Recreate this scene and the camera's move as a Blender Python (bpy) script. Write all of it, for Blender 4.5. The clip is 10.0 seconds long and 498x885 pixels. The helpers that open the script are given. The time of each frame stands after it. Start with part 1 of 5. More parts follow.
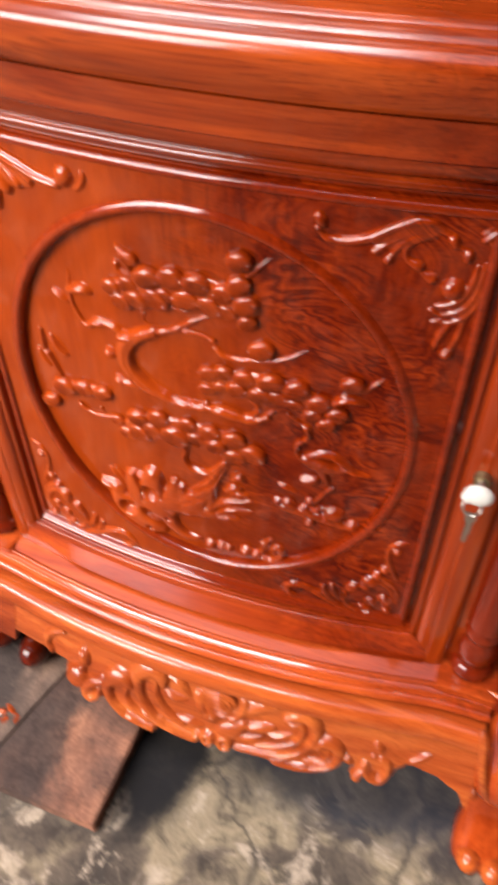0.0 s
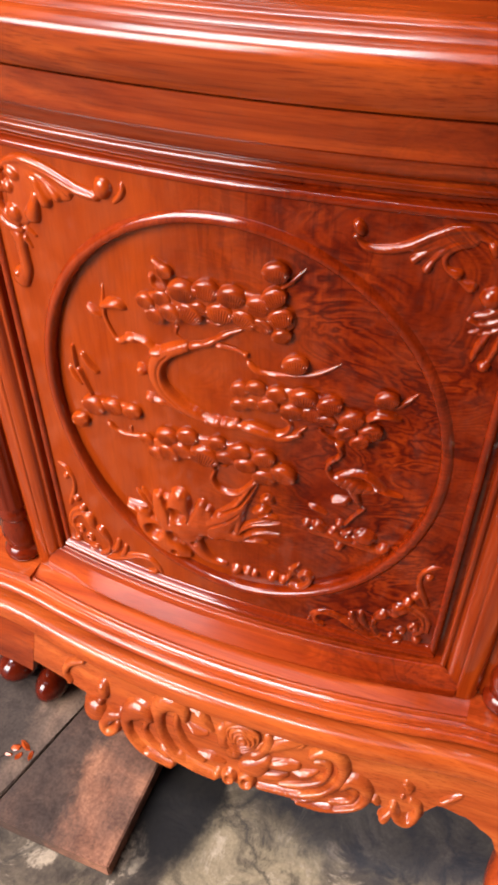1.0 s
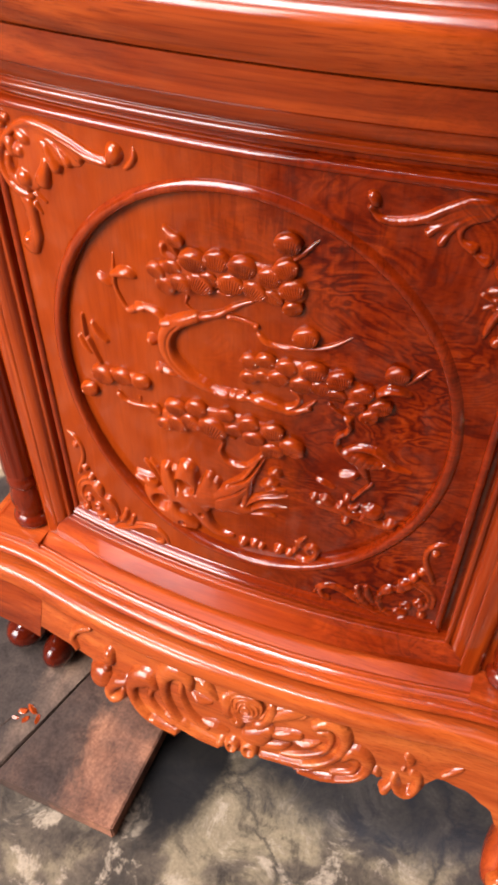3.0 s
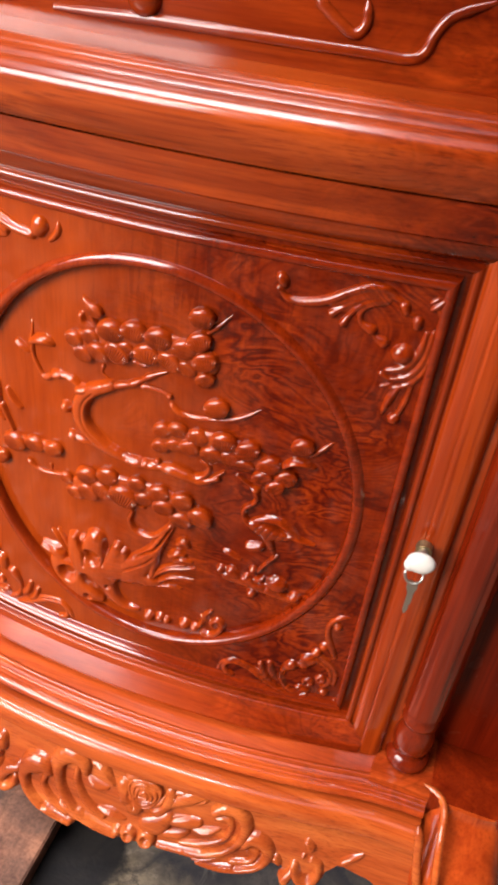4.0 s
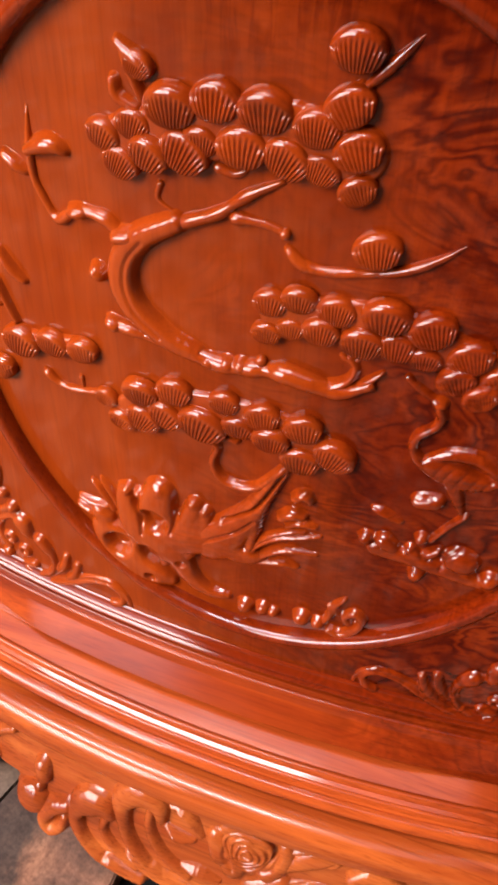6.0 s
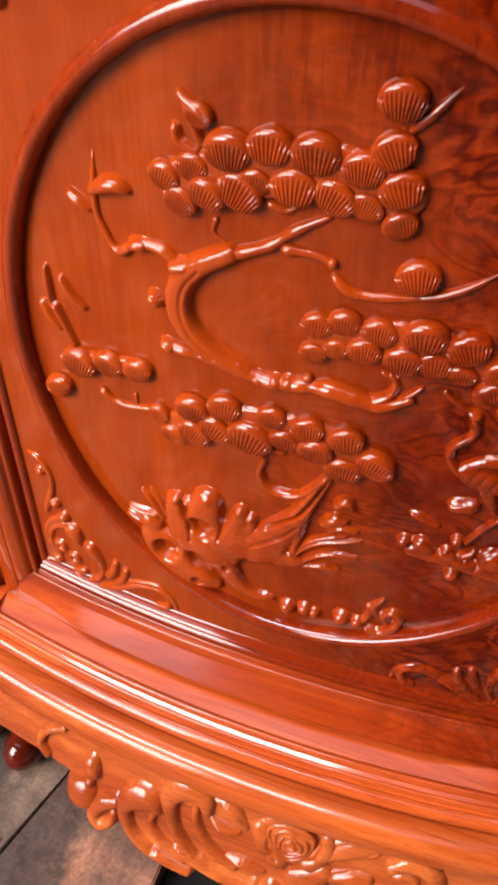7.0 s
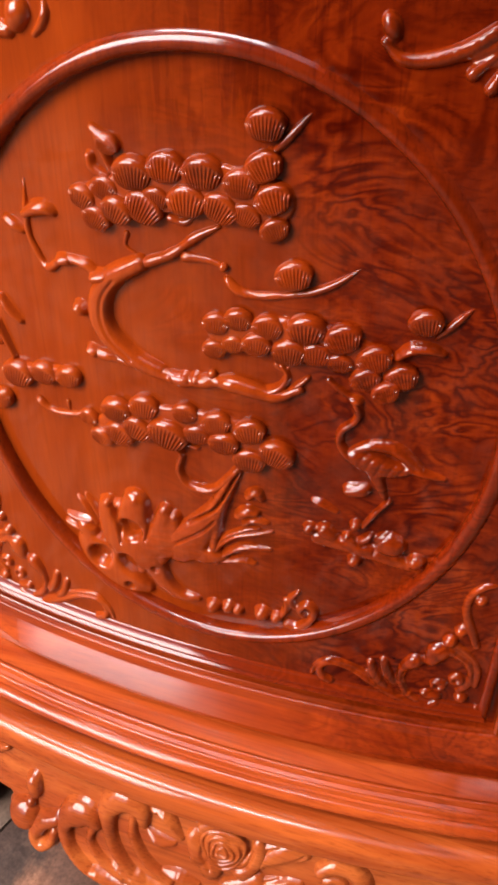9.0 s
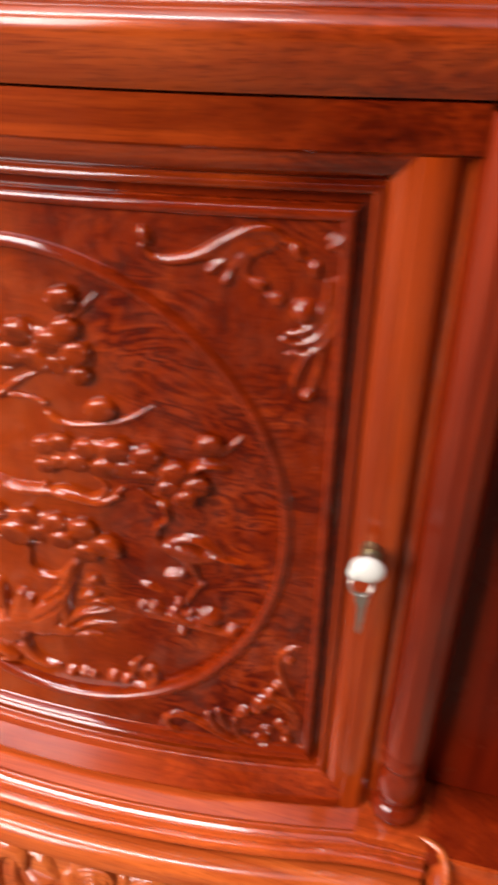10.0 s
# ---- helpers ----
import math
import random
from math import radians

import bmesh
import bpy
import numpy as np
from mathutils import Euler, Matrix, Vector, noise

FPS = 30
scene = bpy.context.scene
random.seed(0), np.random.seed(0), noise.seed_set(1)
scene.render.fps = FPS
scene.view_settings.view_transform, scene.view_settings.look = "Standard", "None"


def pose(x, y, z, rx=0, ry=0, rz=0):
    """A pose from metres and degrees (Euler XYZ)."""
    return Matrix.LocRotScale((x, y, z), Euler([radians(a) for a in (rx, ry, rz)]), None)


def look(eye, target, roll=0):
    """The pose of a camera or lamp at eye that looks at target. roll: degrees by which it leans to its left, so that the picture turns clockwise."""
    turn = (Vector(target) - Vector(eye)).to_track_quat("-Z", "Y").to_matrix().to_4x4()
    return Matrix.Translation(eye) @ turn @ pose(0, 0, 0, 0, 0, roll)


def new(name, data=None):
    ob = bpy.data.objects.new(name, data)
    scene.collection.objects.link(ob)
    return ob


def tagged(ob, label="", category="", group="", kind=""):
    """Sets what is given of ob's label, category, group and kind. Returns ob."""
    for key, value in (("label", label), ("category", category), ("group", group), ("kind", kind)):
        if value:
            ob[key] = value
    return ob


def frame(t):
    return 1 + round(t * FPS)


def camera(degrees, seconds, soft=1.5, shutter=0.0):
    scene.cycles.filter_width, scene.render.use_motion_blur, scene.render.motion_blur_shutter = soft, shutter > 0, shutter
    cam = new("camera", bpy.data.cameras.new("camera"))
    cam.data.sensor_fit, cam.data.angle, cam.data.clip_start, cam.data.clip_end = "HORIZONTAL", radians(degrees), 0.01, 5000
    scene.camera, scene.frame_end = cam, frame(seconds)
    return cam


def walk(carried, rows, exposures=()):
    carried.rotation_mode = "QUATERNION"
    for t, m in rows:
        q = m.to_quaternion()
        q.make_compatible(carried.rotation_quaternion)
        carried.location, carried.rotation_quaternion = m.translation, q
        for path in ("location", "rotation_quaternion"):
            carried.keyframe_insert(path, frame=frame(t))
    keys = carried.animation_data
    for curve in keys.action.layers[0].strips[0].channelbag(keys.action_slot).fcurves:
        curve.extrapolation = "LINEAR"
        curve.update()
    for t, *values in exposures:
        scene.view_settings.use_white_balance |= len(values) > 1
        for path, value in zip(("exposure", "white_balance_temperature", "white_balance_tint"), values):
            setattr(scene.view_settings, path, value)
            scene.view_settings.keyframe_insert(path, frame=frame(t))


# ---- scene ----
LENS = 35.33
cam = camera(LENS, 10.0, soft=3.4, shutter=0.6)
PATH = [
    (0.0, 0.1608, -0.3595, 0.8177, 44.30, 0.01, 19.83),
    (0.2, 0.1608, -0.3651, 0.8088, 46.54, 1.42, 20.81),
    (0.4, 0.1599, -0.3720, 0.7956, 47.65, 1.01, 19.18),
    (0.5, 0.1610, -0.3766, 0.7945, 48.54, 0.50, 18.32),
    (0.8, 0.1560, -0.3770, 0.7967, 48.70, 0.71, 20.12),
    (1.0, 0.1526, -0.3752, 0.7966, 48.21, 0.14, 20.84),
    (1.2, 0.1518, -0.3734, 0.8004, 48.25, 0.19, 21.45),
    (1.5, 0.1500, -0.3692, 0.7984, 46.43, 0.71, 22.51),
    (1.8, 0.1482, -0.3702, 0.7988, 45.75, -0.01, 22.59),
    (2.0, 0.1491, -0.3701, 0.7982, 45.53, -0.03, 22.76),
    (2.2, 0.1474, -0.3700, 0.7971, 45.46, -0.16, 22.76),
    (3.3, 0.1545, -0.3752, 0.7943, 46.58, -0.12, 21.72),
    (3.5, 0.1539, -0.3770, 0.7904, 47.27, -0.69, 21.27),
    (3.8, 0.1626, -0.3828, 0.7883, 51.44, -3.48, 21.32),
    (4.0, 0.1645, -0.3942, 0.7910, 53.57, -5.66, 18.57),
    (4.2, 0.1792, -0.3878, 0.7936, 53.32, -3.57, 21.14),
    (4.4, 0.1766, -0.3814, 0.7868, 49.73, -0.06, 20.37),
    (4.5, 0.1765, -0.3801, 0.7861, 50.70, -0.13, 20.54),
    (4.7, 0.1705, -0.3784, 0.7822, 48.40, -0.38, 20.77),
    (4.8, 0.1649, -0.3794, 0.7842, 50.06, -0.36, 22.09),
    (5.0, 0.1538, -0.3586, 0.7693, 51.59, -1.90, 24.93),
    (5.2, 0.1398, -0.3221, 0.7437, 53.32, -2.87, 21.65),
    (5.3, 0.1305, -0.3049, 0.7284, 55.25, -3.38, 20.06),
    (5.5, 0.1125, -0.2693, 0.6970, 54.22, -4.44, 20.17),
    (5.7, 0.0990, -0.2533, 0.6690, 51.96, -2.78, 22.27),
    (5.8, 0.0888, -0.2505, 0.6590, 50.27, -2.06, 21.43),
    (6.0, 0.0797, -0.2430, 0.6416, 48.09, -1.58, 20.11),
    (6.2, 0.0699, -0.2503, 0.6398, 48.83, -1.36, 18.69),
    (7.3, 0.0710, -0.2693, 0.6681, 48.48, -0.23, 20.65),
    (7.5, 0.0774, -0.2770, 0.6709, 48.54, -1.09, 20.46),
    (7.7, 0.0872, -0.2861, 0.6702, 48.38, -1.55, 19.89),
    (8.0, 0.1052, -0.2984, 0.6709, 49.48, -1.26, 19.17),
    (8.2, 0.1156, -0.3018, 0.6586, 50.39, -1.21, 19.23),
    (8.3, 0.1190, -0.3054, 0.6528, 51.78, -1.10, 19.50),
    (8.5, 0.1248, -0.3099, 0.6470, 55.49, -0.76, 20.36),
    (9.0, 0.1259, -0.3114, 0.6463, 55.76, -0.40, 19.09),
    (9.2, 0.1371, -0.3146, 0.6541, 56.20, -0.28, 18.39),
    (9.3, 0.1392, -0.3190, 0.6593, 56.31, 0.10, 16.93),
    (9.5, 0.1543, -0.3202, 0.6732, 55.47, -0.74, 17.22),
    (9.7, 0.1657, -0.3256, 0.7009, 56.90, -0.77, 16.78),
    (9.8, 0.1760, -0.3230, 0.7154, 57.23, -0.66, 16.73),
    (10.0, 0.2022, -0.3248, 0.7253, 56.84, -0.62, 14.77),
]
walk(cam, [(t, pose(x, y, z, rx, ry, rz)) for t, x, y, z, rx, ry, rz in PATH],
     [(0.0, -0.12), (2.0, -0.15), (3.5, -0.13), (5.0, -0.10), (5.5, -0.20), (6.0, -0.36), (7.5, -0.17), (8.5, -0.34), (9.5, -0.36), (10.0, -0.26)])

# ---- light: a tall doorway in the south wall and a wide skylight ----
world = bpy.data.worlds.new("sky")
scene.world = world
world.use_nodes = True
wn = world.node_tree.nodes
sky = wn.new("ShaderNodeTexSky")
sky.sky_type, sky.sun_disc = "NISHITA", False
sky.sun_elevation, sky.sun_rotation = radians(50), radians(240)
world.node_tree.links.new(sky.outputs["Color"], wn["Background"].inputs["Color"])
wn["Background"].inputs["Strength"].default_value = 0.1


def area_lamp(name, eye, target, sx, sy, power, colour, shape="RECTANGLE"):
    data = bpy.data.lights.new(name, "AREA")
    data.shape, data.size, data.size_y, data.energy, data.color = shape, sx, sy, power, colour
    ob = new(name, data)
    ob.matrix_world = look(eye, target)
    return ob


area_lamp("window_light", (-2.20, -2.58, 2.30), (-2.20, 0.0, 2.30), 2.7, 2.3, 515.0, (1.0, 0.93, 0.885))
# two lavender lamps added, their sources unseen, for mauve and pink sheen
area_lamp("low_sheen_light", (-2.20, -2.62, 0.80), (-2.20, 0.0, 0.80), 2.7, 0.62, 14.0, (0.92, 0.86, 1.0))
area_lamp("overhead_sheen_light", (-1.0, -1.05, 3.99), (-1.0, -1.05, 0.0), 3.8, 1.9, 42.0, (0.94, 0.88, 1.0))
area_lamp("skylight", (-1.05, -0.85, 3.95), (-1.05, -0.85, 0.0), 2.1, 0.60, 138.0, (1.0, 0.95, 0.93))

# ---- materials ----


def material(name):
    m = bpy.data.materials.new(name)
    m.use_nodes = True
    nt = m.node_tree
    return m, nt, nt.nodes["Principled BSDF"]


def node(nt, kind, **sets):
    n = nt.nodes.new(kind)
    for k, v in sets.items():
        n.inputs[k.replace("_", " ")].default_value = v
    return n


def ramp(nt, fac, stops):
    r = nt.nodes.new("ShaderNodeValToRGB")
    e = r.color_ramp.elements
    while len(e) < len(stops):
        e.new(0.5)
    for i, (p, c) in enumerate(stops):
        e[i].position, e[i].color = p, (*c, 1)
    nt.links.new(fac, r.inputs["Fac"])
    return r.outputs["Color"]


def mix(nt, fac, a, b, mode="MIX"):
    n = nt.nodes.new("ShaderNodeMix")
    n.data_type, n.blend_type = "RGBA", mode
    for sock, val in ((n.inputs[0], fac), (n.inputs[6], a), (n.inputs[7], b)):
        if isinstance(val, (int, float)):
            sock.default_value = val
        elif isinstance(val, tuple):
            sock.default_value = (*val, 1)
        else:
            nt.links.new(val, sock)
    return n.outputs[2]


def place(nt, scale, turn=(0, 0, 0)):
    """World position, stretched: small numbers lie along the grain."""
    g = nt.nodes.new("ShaderNodeNewGeometry")
    m = nt.nodes.new("ShaderNodeMapping")
    m.inputs["Scale"].default_value = scale
    m.inputs["Rotation"].default_value = [radians(a) for a in turn]
    nt.links.new(g.outputs["Position"], m.inputs["Vector"])
    return m.outputs["Vector"]


def noise_of(nt, vec, scale, detail=4.0, rough=0.6, distort=0.0):
    n = node(nt, "ShaderNodeTexNoise", Scale=scale, Detail=detail, Roughness=rough, Distortion=distort)
    nt.links.new(vec, n.inputs["Vector"])
    return n.outputs["Fac"]


def rosewood(name, along, light, dark, figure=0.0, turn=(0, 0, 0), gloss=0.045, pores=0.45, banded=0.72, tooled=0.0, long=0.06, wide=15.0, coat=1.0, east=0.0):
    """Lacquered red rosewood. along: the axis of the grain. figure: how strongly the burl shows to the east, past the place east."""
    m, nt, p = material(name)
    stretch = [1.0, 1.0, 1.0]
    stretch["xyz".index(along)] = long
    broad = noise_of(nt, place(nt, stretch, turn), 34.0, 4.0, 0.6, 1.1)
    fine = noise_of(nt, place(nt, [s * (1 if s < 1 else 4) for s in stretch], turn), 70.0, 5.0, 0.7, 0.2)
    pore = noise_of(nt, place(nt, [s * (1.5 if s < 1 else 9) for s in stretch], turn), 90.0, 2.0, 0.6)
    light, dark = tuple(0.92 * c for c in light), tuple(0.86 * c for c in dark)
    mid = tuple(0.5 * (a + b) for a, b in zip(light, dark))
    col = ramp(nt, broad, [(0.22, dark), (0.44, mid), (0.62, light), (0.85, tuple(min(1, 1.2 * c) for c in light))])
    flow = noise_of(nt, place(nt, [s * 1.3 if s < 1 else s for s in stretch], turn), wide, 3.5, 0.55, 1.6)
    col = mix(nt, banded, col, ramp(nt, flow, [(0.30, (0.34, 0.26, 0.24)), (0.45, (0.85, 0.80, 0.78)), (0.56, (1.15, 1.35, 1.4)), (0.68, (0.66, 0.55, 0.52))]), "MULTIPLY") if banded else col
    col = mix(nt, ramp(nt, fine, [(0.30, (0.55, 0.5, 0.5)), (0.55, (1, 1, 1))]), dark, col, "MIX")
    col = mix(nt, pores, col, ramp(nt, pore, [(0.34, (0.35, 0.25, 0.25)), (0.48, (1, 1, 1))]), "MULTIPLY")
    if figure:
        field = noise_of(nt, place(nt, (0.8, 1.0, 1.3), (0, 12, 0)), 15.0, 3.0, 0.45, 2.6)
        turns = nt.nodes.new("ShaderNodeMath")
        turns.operation = "MULTIPLY"
        nt.links.new(field, turns.inputs[0])
        turns.inputs[1].default_value = 52.0
        wave = nt.nodes.new("ShaderNodeMath")
        wave.operation = "SINE"
        nt.links.new(turns.outputs[0], wave.inputs[0])
        up = nt.nodes.new("ShaderNodeMapRange")
        up.inputs["From Min"].default_value = -1.0
        nt.links.new(wave.outputs[0], up.inputs["Value"])
        curls = ramp(nt, up.outputs["Result"], [(0.0, (0.36, 0.20, 0.18)), (0.22, (0.58, 0.42, 0.40)), (0.55, (0.80, 0.66, 0.64)), (1.0, (1.06, 1.00, 0.96))])
        patch = ramp(nt, noise_of(nt, place(nt, (1, 1, 1)), 22.0, 3.0, 0.55), [(0.36, (0.15, 0.15, 0.15)), (0.62, (1, 1, 1))])
        cloud = ramp(nt, noise_of(nt, place(nt, (1, 1, 1.2)), 13.0, 5.0, 0.6, 1.8), [(0.30, (0.42, 0.24, 0.21)), (0.50, (0.66, 0.46, 0.42)), (0.68, (1.00, 0.90, 0.85))])
        burl = mix(nt, 1.0, cloud, mix(nt, patch, (0.86, 0.78, 0.76), curls), "MULTIPLY")
        streak = noise_of(nt, place(nt, (0.75, 1.0, 1.9), (0, 10, 0)), 75.0, 5.0, 0.65, 3.0)
        burl = mix(nt, 0.5, burl, ramp(nt, streak, [(0.36, (0.45, 0.34, 0.32)), (0.48, (1, 1, 1))]), "MULTIPLY")
        dash = noise_of(nt, place(nt, (1.0, 1.0, 0.11), (0, 12, 0)), 170.0, 3.0, 0.6, 0.5)
        where = noise_of(nt, place(nt, (1.0, 1.0, 1.0)), 14.0, 2.0)
        spots = mix(nt, 1.0, ramp(nt, dash, [(0.40, (1, 1, 1)), (0.47, (0, 0, 0))]), ramp(nt, where, [(0.40, (0, 0, 0)), (0.52, (1, 1, 1))]), "MULTIPLY")
        g = nt.nodes.new("ShaderNodeNewGeometry")
        sep = nt.nodes.new("ShaderNodeSeparateXYZ")
        nt.links.new(g.outputs["Position"], sep.inputs["Vector"])
        edge = nt.nodes.new("ShaderNodeMath")
        edge.operation = "MULTIPLY_ADD"
        nt.links.new(noise_of(nt, place(nt, (1, 1, 1)), 14.0, 4.0), edge.inputs[0])
        edge.inputs[1].default_value = 0.16
        nt.links.new(sep.outputs["X"], edge.inputs[2])
        near = ramp(nt, edge.outputs[0], [(0.0, (0, 0, 0)), (0.11, (0.5, 0.5, 0.5)), (0.15, (0.5, 0.5, 0.5)), (0.22, (0, 0, 0))])
        high = nt.nodes.new("ShaderNodeMapRange")
        high.inputs["From Min"].default_value, high.inputs["From Max"].default_value = 0.53, 0.58
        nt.links.new(sep.outputs["Z"], high.inputs["Value"])
        near = mix(nt, 1.0, near, high.outputs["Result"], "MULTIPLY")
        if not east:
            col = mix(nt, mix(nt, 1.0, spots, near, "MULTIPLY"), col, (0.10, 0.008, 0.002))
        mask = ramp(nt, edge.outputs[0], [(0.030 + east, (0, 0, 0)), (0.140 + east, (figure,) * 3)])
        col = mix(nt, mask, col, mix(nt, 1.0, col, burl, "MULTIPLY"))
    nt.links.new(col, p.inputs["Base Color"])
    p.inputs["Roughness"].default_value = 0.5
    p.inputs["Specular IOR Level"].default_value = 0.0
    p.inputs["Coat Weight"].default_value = coat
    p.inputs["Coat IOR"].default_value = 1.52
    haze = noise_of(nt, place(nt, (1, 1, 1)), 30.0, 3.0)
    rr = nt.nodes.new("ShaderNodeMapRange")
    rr.inputs["To Min"].default_value, rr.inputs["To Max"].default_value = gloss * 0.6, gloss * 1.7
    nt.links.new(haze, rr.inputs["Value"])
    nt.links.new(rr.outputs["Result"], p.inputs["Coat Roughness"])
    b = node(nt, "ShaderNodeBump", Strength=0.12, Distance=0.0006)
    nt.links.new(fine, b.inputs["Height"])
    nt.links.new(b.outputs["Normal"], p.inputs["Normal"])
    b2 = node(nt, "ShaderNodeBump", Strength=0.02, Distance=0.001)
    nt.links.new(noise_of(nt, place(nt, [s if s < 1 else 1.0 for s in stretch]), 90.0, 4.0, 0.6), b2.inputs["Height"])
    if tooled:
        b3 = node(nt, "ShaderNodeBump", Strength=tooled, Distance=0.0015)
        nt.links.new(noise_of(nt, place(nt, (1, 1, 1)), 260.0, 2.0, 0.5), b3.inputs["Height"])
        nt.links.new(b2.outputs["Normal"], b3.inputs["Normal"])
        b2 = b3
    nt.links.new(b2.outputs["Normal"], p.inputs["Coat Normal"])
    return m


wood_rail = rosewood("rosewood_rail", "x", (0.285, 0.0350, 0.0038), (0.105, 0.0072, 0.0012), 0.9, (0, 3, 0), gloss=0.095, banded=0.7, pores=0.25, long=0.085, wide=20.0, east=0.10)
wood_top = rosewood("rosewood_top", "x", (0.370, 0.0540, 0.0064), (0.165, 0.0135, 0.0021), 0.7, (0, 3, 0), gloss=0.16, banded=0.6, long=0.085, wide=20.0, east=0.12)
wood_stile = rosewood("rosewood_stile", "z", (0.350, 0.0430, 0.0039), (0.190, 0.0165, 0.0020), banded=0.35)
wood_panel = rosewood("rosewood_panel", "z", (0.300, 0.0390, 0.0036), (0.240, 0.0268, 0.0026), 1.0, (0, 12, 0), pores=0.15, banded=0.17, long=0.20, wide=26.0, coat=0.65)
wood_bead = rosewood("rosewood_bead", "x", (0.264, 0.0264, 0.0026), (0.176, 0.0141, 0.0019), 0.55, pores=0.2, banded=0.0, gloss=0.075)
wood_column = rosewood("rosewood_column", "z", (0.205, 0.0165, 0.0023), (0.095, 0.0062, 0.0012), gloss=0.12, banded=0.5)
wood_wing = rosewood("rosewood_wing", "z", (0.215, 0.0145, 0.0022), (0.110, 0.0062, 0.0011), gloss=0.22, coat=0.3)
wood_carved = rosewood("rosewood_carved", "z", (0.385, 0.0530, 0.0048), (0.300, 0.0335, 0.0030), 0.85, (0, 12, 0), pores=0.15, gloss=0.052, banded=0.0, tooled=0.05)
wood_ring = rosewood("rosewood_ring", "z", (0.290, 0.0310, 0.0028), (0.165, 0.0135, 0.0018), 0.7, (0, 12, 0), gloss=0.085, pores=0.4, banded=0.0)
wood_sill = rosewood("rosewood_sill", "x", (0.420, 0.0540, 0.0060), (0.200, 0.0165, 0.0028), 0.85, gloss=0.17, pores=0.25, banded=0.35, long=0.09, coat=0.82, east=0.07)
wood_base = rosewood("rosewood_base", "x", (0.510, 0.0960, 0.0170), (0.300, 0.0380, 0.0070), gloss=0.12, pores=0.45, banded=0.45, long=0.08, coat=0.85)
wood_mould = rosewood("rosewood_mould", "x", (0.510, 0.0830, 0.0145), (0.300, 0.0310, 0.0058), 0.6, gloss=0.085, pores=0.40, banded=0.38, long=0.08, coat=0.9, east=0.13)
wood_apron = rosewood("rosewood_apron", "x", (0.480, 0.1000, 0.0200), (0.300, 0.0420, 0.0085), 0.0, (0, 6, 0), gloss=0.115, coat=0.8)
wood_knee = rosewood("rosewood_knee", "z", (0.440, 0.0600, 0.0090), (0.240, 0.0220, 0.0038), gloss=0.075, pores=0.3, banded=0.4)
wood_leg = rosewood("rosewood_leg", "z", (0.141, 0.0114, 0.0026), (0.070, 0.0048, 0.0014))


